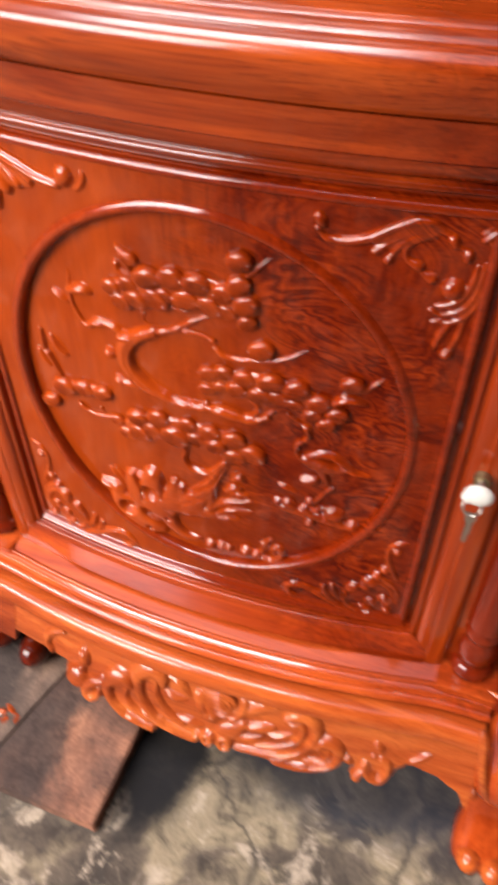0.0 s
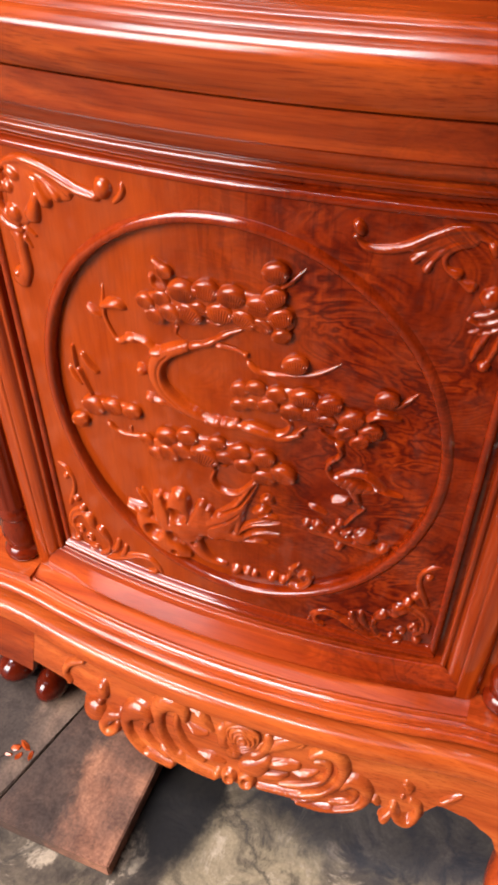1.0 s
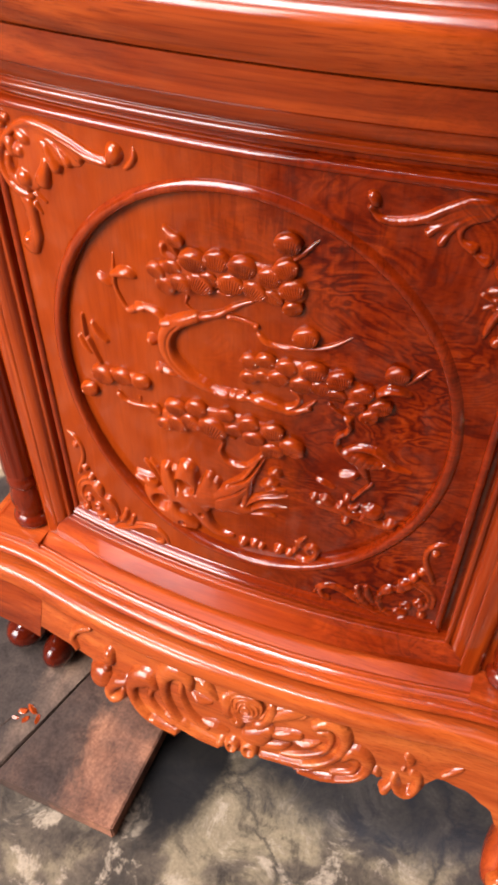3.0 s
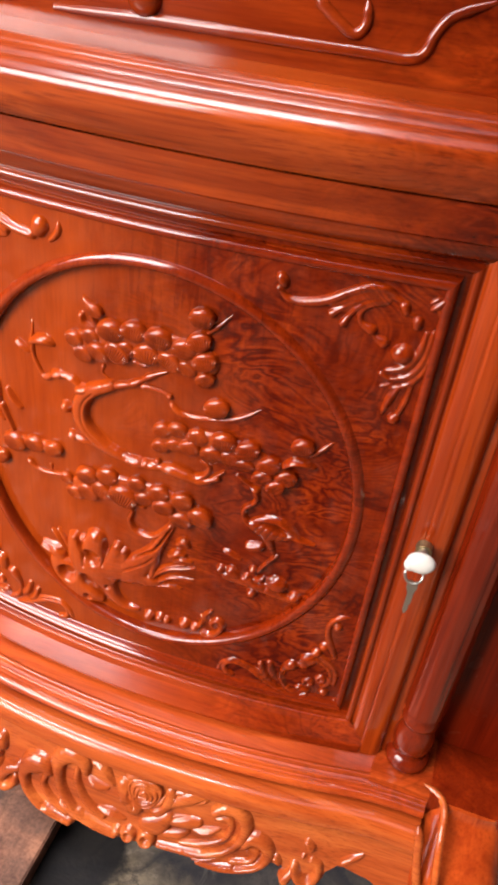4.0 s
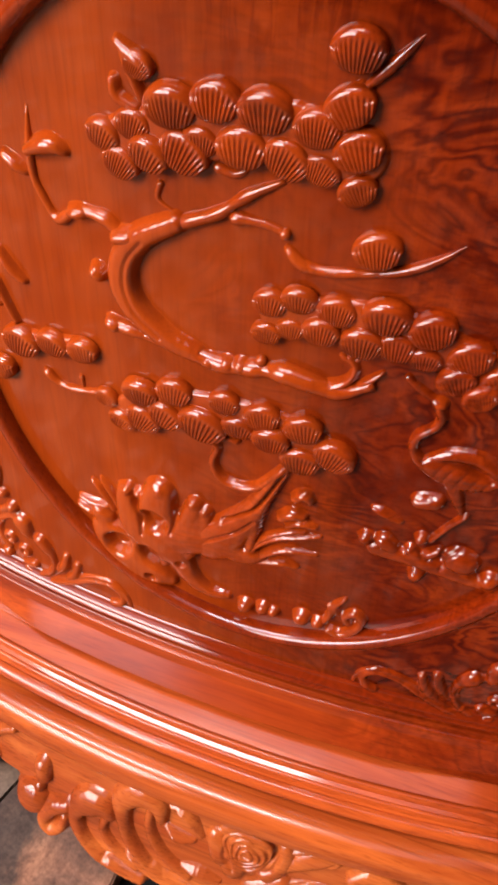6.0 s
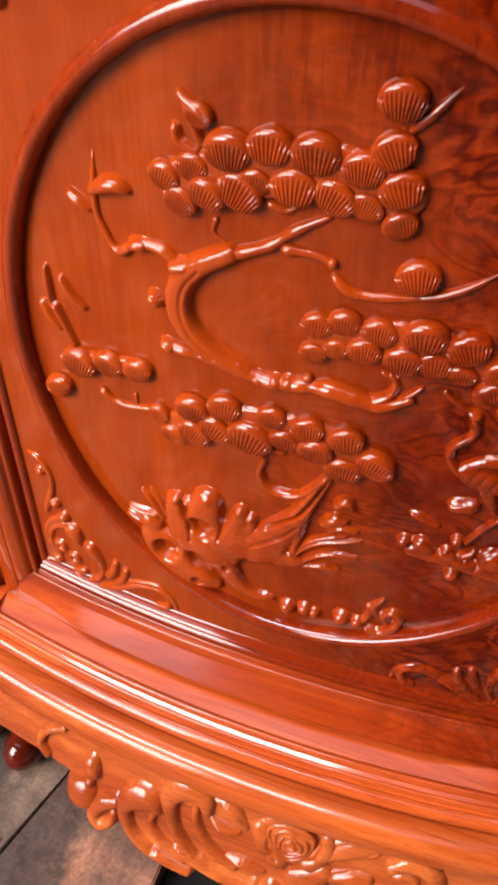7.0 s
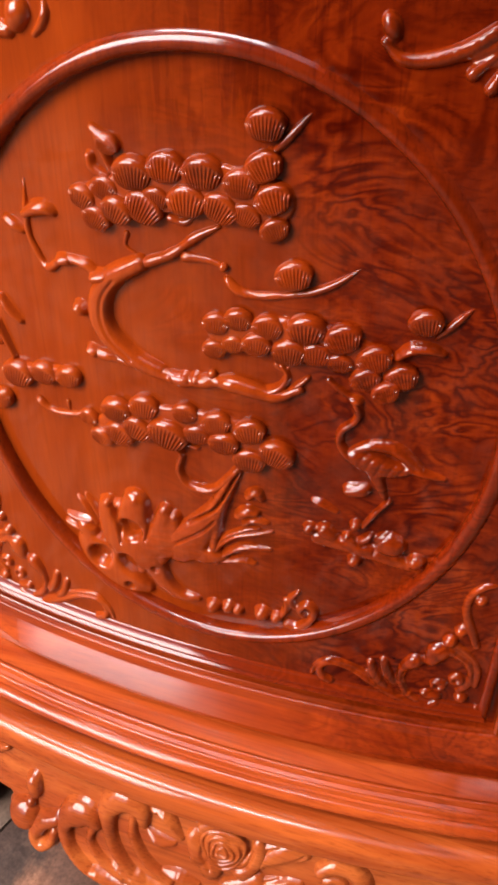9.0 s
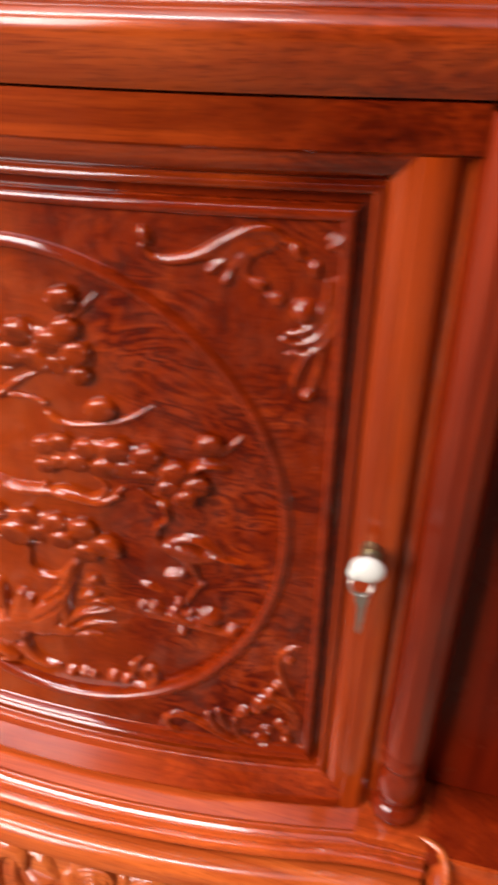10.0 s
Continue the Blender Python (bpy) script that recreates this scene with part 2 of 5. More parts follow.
def concrete(name):
    m, nt, p = material(name)
    big = noise_of(nt, place(nt, (1, 1, 1)), 6.5, 4.0, 0.6, 0.3)
    mid = noise_of(nt, place(nt, (1, 1, 1)), 19.0, 9.0, 0.72, 0.6)
    fine = noise_of(nt, place(nt, (1, 1, 1)), 260.0, 4.0, 0.7)
    crack = nt.nodes.new("ShaderNodeTexVoronoi")
    crack.feature = "DISTANCE_TO_EDGE"
    crack.inputs["Scale"].default_value = 7.0
    warp = mix(nt, 0.06, place(nt, (1, 1, 1)), noise_of(nt, place(nt, (1, 1, 1)), 12.0, 6.0, 0.7))
    nt.links.new(warp, crack.inputs["Vector"])
    col = ramp(nt, big, [(0.40, (0.072, 0.060, 0.050)), (0.48, (0.13, 0.108, 0.085)), (0.54, (0.32, 0.27, 0.185)), (0.75, (0.27, 0.225, 0.16))])
    col = mix(nt, ramp(nt, mid, [(0.36, (0.9, 0.9, 0.9)), (0.50, (0, 0, 0))]), col, (0.034, 0.029, 0.027))
    col = mix(nt, ramp(nt, mid, [(0.54, (0, 0, 0)), (0.61, (0.85, 0.85, 0.85))]), col, (0.50, 0.43, 0.34))
    col = mix(nt, ramp(nt, crack.outputs["Distance"], [(0.0, (0.8, 0.8, 0.8)), (0.035, (0, 0, 0))]), col, (0.05, 0.045, 0.04))
    col = mix(nt, 0.55, col, ramp(nt, fine, [(0.3, (0.4, 0.4, 0.4)), (0.6, (1, 1, 1))]), "MULTIPLY")
    col = mix(nt, 1.0, col, (0.98, 0.90, 0.85), "MULTIPLY")
    # shade of the board and cabinet painted into the concrete as ragged dark patches
    for cx, cy, rx, ry, strength, shade_colour in ((0.15, 0.00, 0.17, 0.085, 0.85, (0.024, 0.026, 0.036)), (-0.040, -0.040, 0.050, 0.115, 0.97, (0.010, 0.009, 0.010)), (0.02, 0.10, 0.16, 0.10, 0.92, (0.014, 0.012, 0.013))):
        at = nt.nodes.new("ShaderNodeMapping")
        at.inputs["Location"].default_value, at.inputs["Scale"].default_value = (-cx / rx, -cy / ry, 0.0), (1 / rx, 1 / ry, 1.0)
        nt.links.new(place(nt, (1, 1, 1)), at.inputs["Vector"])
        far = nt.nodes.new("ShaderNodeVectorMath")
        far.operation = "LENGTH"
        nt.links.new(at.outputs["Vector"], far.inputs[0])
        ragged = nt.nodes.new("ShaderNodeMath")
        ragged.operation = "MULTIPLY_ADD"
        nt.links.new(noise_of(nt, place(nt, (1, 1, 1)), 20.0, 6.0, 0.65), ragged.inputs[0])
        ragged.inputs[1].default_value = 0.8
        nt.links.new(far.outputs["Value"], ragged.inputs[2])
        floor_shade = nt.nodes.new("ShaderNodeMapRange")
        floor_shade.inputs["From Min"].default_value, floor_shade.inputs["From Max"].default_value = 1.15, 1.60
        floor_shade.inputs["To Min"].default_value, floor_shade.inputs["To Max"].default_value = strength, 0.0
        nt.links.new(ragged.outputs[0], floor_shade.inputs["Value"])
        col = mix(nt, floor_shade.outputs["Result"], col, shade_colour)
    nt.links.new(col, p.inputs["Base Color"])
    p.inputs["Roughness"].default_value = 0.85
    p.inputs["Specular IOR Level"].default_value = 0.25
    b = node(nt, "ShaderNodeBump", Strength=0.5, Distance=0.004)
    nt.links.new(mid, b.inputs["Height"])
    nt.links.new(b.outputs["Normal"], p.inputs["Normal"])
    return m


def rough_plank(name, light, dark, along="y", greyed=None):
    m, nt, p = material(name)
    stretch = [1.0, 1.0, 1.0]
    stretch["xyz".index(along)] = 0.12
    a = noise_of(nt, place(nt, stretch), 40.0, 5.0, 0.65, 0.5)
    stain = noise_of(nt, place(nt, (1, 1, 1)), 14.0, 5.0, 0.6, 0.8)
    col = ramp(nt, a, [(0.3, dark), (0.7, light)])
    col = mix(nt, ramp(nt, stain, [(0.40, (0.60, 0.60, 0.60)), (0.62, (0, 0, 0))]), col, (0.070, 0.050, 0.045))
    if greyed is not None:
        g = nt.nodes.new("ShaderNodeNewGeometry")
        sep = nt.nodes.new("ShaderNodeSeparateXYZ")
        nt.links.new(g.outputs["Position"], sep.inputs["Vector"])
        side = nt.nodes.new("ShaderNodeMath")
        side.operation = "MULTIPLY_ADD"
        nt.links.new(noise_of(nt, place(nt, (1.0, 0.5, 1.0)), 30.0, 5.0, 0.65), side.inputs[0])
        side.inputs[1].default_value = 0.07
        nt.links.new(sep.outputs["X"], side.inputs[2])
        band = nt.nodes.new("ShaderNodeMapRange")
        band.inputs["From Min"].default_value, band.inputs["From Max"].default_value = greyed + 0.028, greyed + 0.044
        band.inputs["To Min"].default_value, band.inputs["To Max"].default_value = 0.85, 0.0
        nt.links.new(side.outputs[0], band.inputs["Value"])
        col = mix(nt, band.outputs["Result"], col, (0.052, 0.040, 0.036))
    wear = noise_of(nt, place(nt, [s * 1.0 if s < 1 else 3.0 for s in stretch]), 60.0, 6.0, 0.75, 0.2)
    col = mix(nt, ramp(nt, wear, [(0.66, (0, 0, 0)), (0.78, (0.3, 0.3, 0.3))]), col, (0.42, 0.36, 0.31))
    speck = noise_of(nt, place(nt, (1, 1, 1)), 330.0, 4.0, 0.7)
    blotch = noise_of(nt, place(nt, (1, 1, 1)), 46.0, 5.0, 0.7, 0.6)
    col = mix(nt, 0.6, col, ramp(nt, speck, [(0.32, (0.45, 0.42, 0.42)), (0.62, (1.15, 1.12, 1.1))]), "MULTIPLY")
    col = mix(nt, 0.7, col, ramp(nt, blotch, [(0.34, (0.42, 0.40, 0.42)), (0.56, (1.1, 1.08, 1.05))]), "MULTIPLY")
    nt.links.new(col, p.inputs["Base Color"])
    p.inputs["Roughness"].default_value = 0.8
    p.inputs["Specular IOR Level"].default_value = 0.25
    b = node(nt, "ShaderNodeBump", Strength=0.4, Distance=0.002)
    nt.links.new(a, b.inputs["Height"])
    nt.links.new(b.outputs["Normal"], p.inputs["Normal"])
    return m


def plain(name, colour, rough=0.8, metal=0.0, coat=0.0):
    m, nt, p = material(name)
    n = noise_of(nt, place(nt, (1, 1, 1)), 12.0, 5.0)
    nt.links.new(ramp(nt, n, [(0.3, tuple(0.82 * c for c in colour)), (0.7, colour)]), p.inputs["Base Color"])
    p.inputs["Roughness"].default_value, p.inputs["Metallic"].default_value = rough, metal
    p.inputs["Coat Weight"].default_value = coat
    return m


floor_mat = concrete("stained_shaded_concrete")
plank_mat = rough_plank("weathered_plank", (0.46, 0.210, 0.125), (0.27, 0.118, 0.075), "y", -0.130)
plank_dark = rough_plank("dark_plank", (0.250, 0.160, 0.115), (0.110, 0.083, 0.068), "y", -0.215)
wall_mat = plain("grey_unseen_wall", (0.045, 0.042, 0.04))
roof_mat = plain("grey_unseen_roof", (0.04, 0.038, 0.038))
steel = plain("worn_steel", (0.40, 0.37, 0.32), 0.30, 0.9)
old_brass = plain("old_brass", (0.36, 0.27, 0.15), 0.5, 1.0)
ivory = plain("white_plastic", (0.54, 0.51, 0.46), 0.25, 0.0, 0.6)

# ---- mesh helpers ----


def part(name, bm, mat, parent, label="", smooth=True, sharp=0.6):
    bmesh.ops.recalc_face_normals(bm, faces=bm.faces)
    for e in bm.edges:
        e.smooth = not (len(e.link_faces) == 2 and e.calc_face_angle() > sharp)
    me = bpy.data.meshes.new(name)
    bm.to_mesh(me)
    bm.free()
    me.materials.append(mat)
    if smooth:
        me.polygons.foreach_set("use_smooth", [True] * len(me.polygons))
    ob = new(name, me)
    if parent:
        ob.parent = parent
    return tagged(ob, label)


def grid(bm, rows, close_u=False, close_v=False, cap=False):
    """Faces over a table of points; rows run one way, their points the other."""
    vs = [[bm.verts.new(p) for p in r] for r in rows]
    n, k = len(vs), len(vs[0])
    for i in range(n if close_u else n - 1):
        for j in range(k if close_v else k - 1):
            a, b = vs[i], vs[(i + 1) % n]
            bm.faces.new((a[j], a[(j + 1) % k], b[(j + 1) % k], b[j]))
    if cap:
        bm.faces.new(vs[0])
        bm.faces.new(list(reversed(vs[-1])))
    return vs


def box(bm, x0, x1, y0, y1, z0, z1, bevel=0.0):
    made = bmesh.ops.create_cube(bm, size=1.0, matrix=Matrix.LocRotScale(((x0 + x1) / 2, (y0 + y1) / 2, (z0 + z1) / 2), None, (x1 - x0, y1 - y0, z1 - z0)))
    if bevel:
        edges = list({e for v in made["verts"] for e in v.link_edges})
        bmesh.ops.bevel(bm, geom=edges, offset=bevel, segments=2, affect="EDGES")


def smooth_line(pts, n=6):
    """A curve through the points."""
    p = [Vector(q) for q in pts]
    p = [2 * p[0] - p[1]] + p + [2 * p[-1] - p[-2]]
    out = []
    for i in range(1, len(p) - 2):
        a, b, c, d = p[i - 1:i + 3]
        for k in range(n):
            t = k / n
            out.append(0.5 * (2 * b + (c - a) * t + (2 * a - 5 * b + 4 * c - d) * t * t + (3 * b - a - 3 * c + d) * t ** 3))
    return out + [p[-2]]


# ---- the cabinet's frame of reference ----
Z0 = 0.257          # height of the door opening's lower edge
HALF, TALL = 0.170, 0.379
SAG = 0.0152


def bow(x):
    """The bowed front: how far it stands ahead of the opening's sides."""
    x = abs(x)
    if x > 0.185:
        x = 0.185 + 0.032 * (1 - math.exp((0.185 - x) / 0.032))
    return -SAG * (1 - (x / HALF) ** 2)


def on_panel(u, v, h=0.0):
    return Vector((u, bow(u) - h, Z0 + v))


def on_ground(u, v, h=0.0):
    """The sunk ground inside the oval."""
    return on_panel(u, v, h - 0.0042)


def on_apron(u, v, h=0.0):
    return Vector((u, bow(u) - 0.048 - 0.4 * (-0.07 - v) - h, Z0 + v))


def on_upper(u, v, h=0.0):
    return Vector((u, bow(u) + 0.033 - h, Z0 + v))


def braced(profile, close=0.0004):
    """The profile with points close to both ends of its flats, so that the flats shade flat."""
    out = [profile[0]]
    for (a, b), (c, d) in zip(profile, profile[1:]):
        far = math.hypot(c - a, d - b)
        if far > 0.0022:
            t = close / far
            out += [(a + (c - a) * t, b + (d - b) * t), (c - (c - a) * t, d - (d - b) * t)]
        out.append((c, d))
    return out


def sweep(bm, profile, x_end=0.228, back=0.40, steps=48, dies_at=None):
    """A moulding round the front and both ends. profile: (outward, height)."""
    line = [((-x_end, back), (-1, 0)), ((-x_end, bow(x_end)), (-1, -1))]
    for i in range(steps + 1):
        x = -x_end + 0.004 + (2 * x_end - 0.008) * i / steps
        line.append(((x, bow(x)), (0, -1)))
    line += [((x_end, bow(x_end)), (1, -1)), ((x_end, back), (1, 0))] if dies_at is None else [((dies_at, bow(x_end)), (0, -1))]
    rows = [[(x + nx * o, y + ny * o, Z0 + z) for o, z in braced(profile)] for (x, y), (nx, ny) in line]
    grid(bm, rows)


def rounded(pts, n=4):
    """A profile with its run of points smoothed."""
    return [(p.x, p.y) for p in smooth_line([(a, b, 0) for a, b in pts], n)]


cabinet = tagged(new("carved_cabinet"), "glossy red rosewood cabinet with a bowed carved door", "cabinet")

# base with its stepped moulding
bm = bmesh.new()
base_profile = [(-0.0030, -0.0334), (0.0075, -0.0337), (0.0219, -0.0379), (0.0223, -0.0386)] + rounded([(0.0226, -0.0376), (0.0238, -0.0370), (0.0252, -0.0374), (0.0260, -0.0392)], 4) \
    + [(0.0263, -0.0408), (0.0286, -0.0416)] + rounded([(0.0292, -0.0412), (0.0305, -0.0416), (0.0311, -0.0430)], 4) + [(0.0314, -0.0444), (0.0328, -0.0452)] \
    + rounded([(0.0336, -0.0446), (0.0364, -0.0451), (0.0386, -0.0472), (0.0392, -0.0496), (0.0384, -0.0514)], 5) + [(0.0346, -0.0524), (0.0338, -0.0552), (0.0300, -0.0553), (0.0, -0.0553)]
sweep(bm, base_profile, dies_at=0.2475)
box(bm, -0.2515, 0.2478, -0.0020, 0.39, Z0 - 0.0500, Z0 - 0.0335)
box(bm, -0.2515, -0.2000, -0.0220, 0.0, Z0 - 0.0500, Z0 - 0.0336)
box(bm, 0.2000, 0.2478, -0.0220, 0.0, Z0 - 0.0500, Z0 - 0.0336)
base = part("base_moulding", bm, wood_mould, cabinet, "red stepped moulding round the base")
bm = bmesh.new()
nose_profile = [(0.0300, -0.0554)] + rounded([(0.0362, -0.0556), (0.0435, -0.0548), (0.0500, -0.0564), (0.0538, -0.0604), (0.0553, -0.0660), (0.0557, -0.0715)], 6) + [(0.0550, -0.0732), (0.0510, -0.0745), (0.0, -0.0745)]
sweep(bm, nose_profile, dies_at=0.2475)
part("base_nosing", bm, wood_base, cabinet, "orange rounded nosing under the base moulding")

# carved apron below it
APRON_EDGE = [(-0.215, -0.112), (-0.180, -0.108), (-0.150, -0.1080), (-0.126, -0.110), (-0.114, -0.121), (-0.086, -0.125), (-0.054, -0.138), (-0.020, -0.1387), (0.020, -0.137),
              (0.072, -0.1325), (0.102, -0.1322), (0.130, -0.1280), (0.147, -0.119), (0.163, -0.124), (0.185, -0.120), (0.197, -0.1102), (0.218, -0.1145), (0.240, -0.1240), (0.254, -0.1420)]


def apron_bottom(x):
    e = APRON_EDGE
    for (a, p), (b, q) in zip(e, e[1:]):
        if x <= b:
            t = (x - a) / (b - a)
            t = t * t * (3 - 2 * t)
            return p + (q - p) * t
    return e[-1][1]


bm = bmesh.new()
rows = []
for i in range(93):
    x = -0.1885 + 0.4415 * i / 92
    zb = apron_bottom(x)
    front = [on_apron(x, -0.0745 + (zb + 0.0745) * k / 10, 0.0) for k in range(11)]
    lip = [on_apron(x, zb - 0.0015, -0.003), on_apron(x, zb - 0.001, -0.012)]
    rows.append(front + lip + [on_apron(x, -0.0745, -0.018)])
grid(bm, rows, close_v=True, cap=True)
apron = part("apron", bm, wood_apron, cabinet, "lighter orange apron with carved scrolls and a rose")

# legs


def leg_shape(cx, stations):
    """A square-rounded leg. stations: height, shift across, shift in depth, half width."""
    bm = bmesh.new()
    curve = smooth_line([(a, b, c) for a, b, c, _ in stations], 4)
    widths = smooth_line([(w, 0, 0) for *_, w in stations], 4)
    rows = []
    for q, w in zip(curve, widths):
        z, dx, dy = q
        ring = []
        for k in range(28):
            a = 2 * math.pi * k / 28
            c, s = math.cos(a), math.sin(a)
            e = (abs(c) ** 3.2 + abs(s) ** 3.2) ** (-1 / 3.2)
            ring.append((cx + dx + w.x * e * c, dy + w.x * e * s, Z0 + z))
        rows.append(ring)
    grid(bm, rows, close_v=True, cap=True)
    return bm


def cord(points, r, flat=1.0):
    """A round bead along points in space."""
    bm = bmesh.new()
    run = smooth_line(points, 6)
    rows = []
    for i, q in enumerate(run):
        d = (run[min(i + 1, len(run) - 1)] - run[max(i - 1, 0)]).normalized()
        across = d.cross(Vector((0, -1, 0.2))).normalized()
        out = across.cross(d)
        w = r * min(1.0, 0.35 + 5 * i / len(run), 0.35 + 5 * (len(run) - 1 - i) / len(run))
        rows.append([q + across * w * math.cos(a) + out * w * flat * math.sin(a) for a in [2 * math.pi * k / 12 for k in range(12)]])
    grid(bm, rows, close_v=True, cap=True)
    return bm


def toe(parent, x, y, z, sx, sy, sz, mat=wood_leg):
    bm = bmesh.new()
    bmesh.ops.create_uvsphere(bm, u_segments=20, v_segments=12, radius=1.0, matrix=Matrix.LocRotScale((x, y, z), Euler((radians(-12), 0, 0)), (sx, sy, sz)))
    part("toe", bm, mat, parent)


leg_right = part("leg", leg_shape(0.276, [(-0.0350, 0.004, 0.006, 0.0305), (-0.0460, 0.004, 0.004, 0.0310), (-0.070, 0.005, -0.014, 0.0330), (-0.095, 0.008, -0.030, 0.0355), (-0.122, 0.008, -0.032, 0.0335), (-0.155, 0.006, -0.018, 0.0265),
                 (-0.190, 0.006, -0.014, 0.0215), (-0.218, 0.008, -0.030, 0.0235), (-0.242, 0.010, -0.044, 0.0280), (-0.2568, 0.010, -0.046, 0.0270)]), wood_knee, cabinet, "cabriole leg with beaded edges")
part("bead", cord([(0.2400, -0.0118, Z0 - 0.0350), (0.2506, -0.0147, Z0 - 0.0350), (0.2574, -0.0194, Z0 - 0.0352), (0.2610, -0.0280, Z0 - 0.0366), (0.2622, -0.0400, Z0 - 0.0430), (0.2640, -0.0520, Z0 - 0.0560), (0.2680, -0.0640, Z0 - 0.0780), (0.2740, -0.0690, Z0 - 0.1040)], 0.0030), wood_base, leg_right)
part("bead", cord([(0.2440, -0.0440, Z0 - 0.0400), (0.2475, -0.0490, Z0 - 0.0500), (0.2500, -0.0540, Z0 - 0.0640), (0.2560, -0.0620, Z0 - 0.0880), (0.2650, -0.0660, Z0 - 0.1120)], 0.0036), wood_apron, leg_right)
toe(leg_right, 0.2600, -0.040, Z0 - 0.156, 0.0075, 0.010, 0.0095, wood_base)
toe(leg_right, 0.2760, -0.066, 0.0135, 0.0120, 0.0160, 0.0132, wood_base)
toe(leg_right, 0.2990, -0.070, 0.0135, 0.0120, 0.0160, 0.0132, wood_base)

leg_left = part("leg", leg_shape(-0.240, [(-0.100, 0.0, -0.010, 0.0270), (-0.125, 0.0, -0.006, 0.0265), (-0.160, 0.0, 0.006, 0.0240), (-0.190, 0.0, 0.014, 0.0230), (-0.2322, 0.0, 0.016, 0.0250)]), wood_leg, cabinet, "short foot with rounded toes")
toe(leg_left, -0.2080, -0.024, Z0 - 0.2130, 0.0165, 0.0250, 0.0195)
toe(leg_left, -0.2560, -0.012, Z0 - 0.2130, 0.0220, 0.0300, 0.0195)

bm = bmesh.new()
rows = []
for i in range(13):
    x = -0.2720 + 0.0840 * i / 12
    rows.append([on_apron(x, -0.0742 - 0.046 * k / 6, 0.0005 * math.sin(math.pi * k / 6)) for k in range(7)] + [on_apron(x, -0.121, -0.006), on_apron(x, -0.119, -0.060), on_apron(x, -0.0742, -0.060)])
grid(bm, rows, close_v=True, cap=True)
part("leg_block", bm, wood_rail, cabinet, "square red block above the foot")

# body behind the door, and the plain wing beside it
bm = bmesh.new()
box(bm, -0.226, 0.226, 0.0045, 0.395, Z0 - 0.060, Z0 + 0.4165, 0.001)
part("carcase", bm, wood_stile, cabinet, "", False)
bm = bmesh.new()
box(bm, 0.2275, 0.62, 0.029, 0.39, Z0 - 0.0330, Z0 + 0.60, 0.002)
part("side_wing", bm, wood_wing, cabinet, "plain dark red set-back side panel", False)
bm = bmesh.new()
box(bm, 0.2440, 0.62, -0.0215, 0.39, Z0 - 0.075, Z0 - 0.0338, 0.0)
part("wing_base", bm, wood_column, cabinet, "", False)

# side aprons, never in view, added to block light from getting underneath
for x0, x1 in ((-0.262, -0.244), (0.262, 0.280)):
    bm = bmesh.new()
    box(bm, x0, x1, 0.03, 0.39, Z0 - 0.125, Z0 - 0.0746, 0.003)
    part("unseen_side_apron", bm, wood_apron, cabinet, "", False)

# turned, fluted columns


def column(cx):
    bm = bmesh.new()
    prof = [(0.0, -0.0330), (0.0160, -0.0330), (0.0176, -0.0305), (0.0180, -0.027), (0.0170, -0.0225), (0.0140, -0.0195), (0.0134, -0.016), (0.0152, -0.011), (0.0162, -0.003),
            (0.0154, 0.007), (0.0134, 0.013), (0.0126, 0.016), (0.0146, 0.019), (0.0152, 0.023), (0.0140, 0.027), (0.0122, 0.030), (0.0124, 0.034)]
    prof += [(0.0157, 0.035 + 0.379 * k / 14) for k in range(15)] + [(0.0, 0.4145)]
    rows = []
    for r, z in prof:
        ring = []
        for k in range(72):
            a = 2 * math.pi * k / 72
            fl = 1.0 - 0.045 * max(0.0, math.cos(a * 12)) ** 0.6 if 0.037 < z < 0.412 else 1.0
            ring.append((cx + r * fl * math.cos(a), 0.006 + r * fl * math.sin(a), Z0 + z))
        rows.append(ring)
    grid(bm, rows, close_v=True)
    return part("column", bm, wood_column, cabinet, "turned column with a fluted shaft")


column(-0.2220)
column(0.2245)

# moulded board over the door, and the front above it
bm = bmesh.new()
top_profile = [(-0.03, 0.4170), (0.0085, 0.4170)] + rounded([(0.0098, 0.4174), (0.0125, 0.4215), (0.0152, 0.4280), (0.0166, 0.4340), (0.0170, 0.4385), (0.0164, 0.4410)], 4) \
    + rounded([(0.0154, 0.4424), (0.0126, 0.4450), (0.0100, 0.4464)], 4) + rounded([(0.0094, 0.4466), (0.0086, 0.4477), (0.0062, 0.4497), (0.0040, 0.4508)], 4) \
    + rounded([(0.0034, 0.4510), (0.0026, 0.4520), (0.0002, 0.4537), (-0.0022, 0.4544)], 4) + [(-0.0060, 0.4548), (-0.0325, 0.4552), (-0.05, 0.4552)]
sweep(bm, top_profile)
part("top_board", bm, wood_top, cabinet, "board with a stepped moulded edge")
bm = bmesh.new()
sweep(bm, [(-0.0320, 0.4440), (-0.0320, 0.4480), (-0.0330, 0.4490), (-0.0330, 0.62), (-0.06, 0.62)])
upper_front = part("upper_front", bm, wood_rail, cabinet, "upper front with raised carved lines")
bm = bmesh.new()
box(bm, -0.2, 0.2, 0.05, 0.39, Z0 + 0.430, Z0 + 0.615)
part("upper_carcase", bm, wood_stile, cabinet)

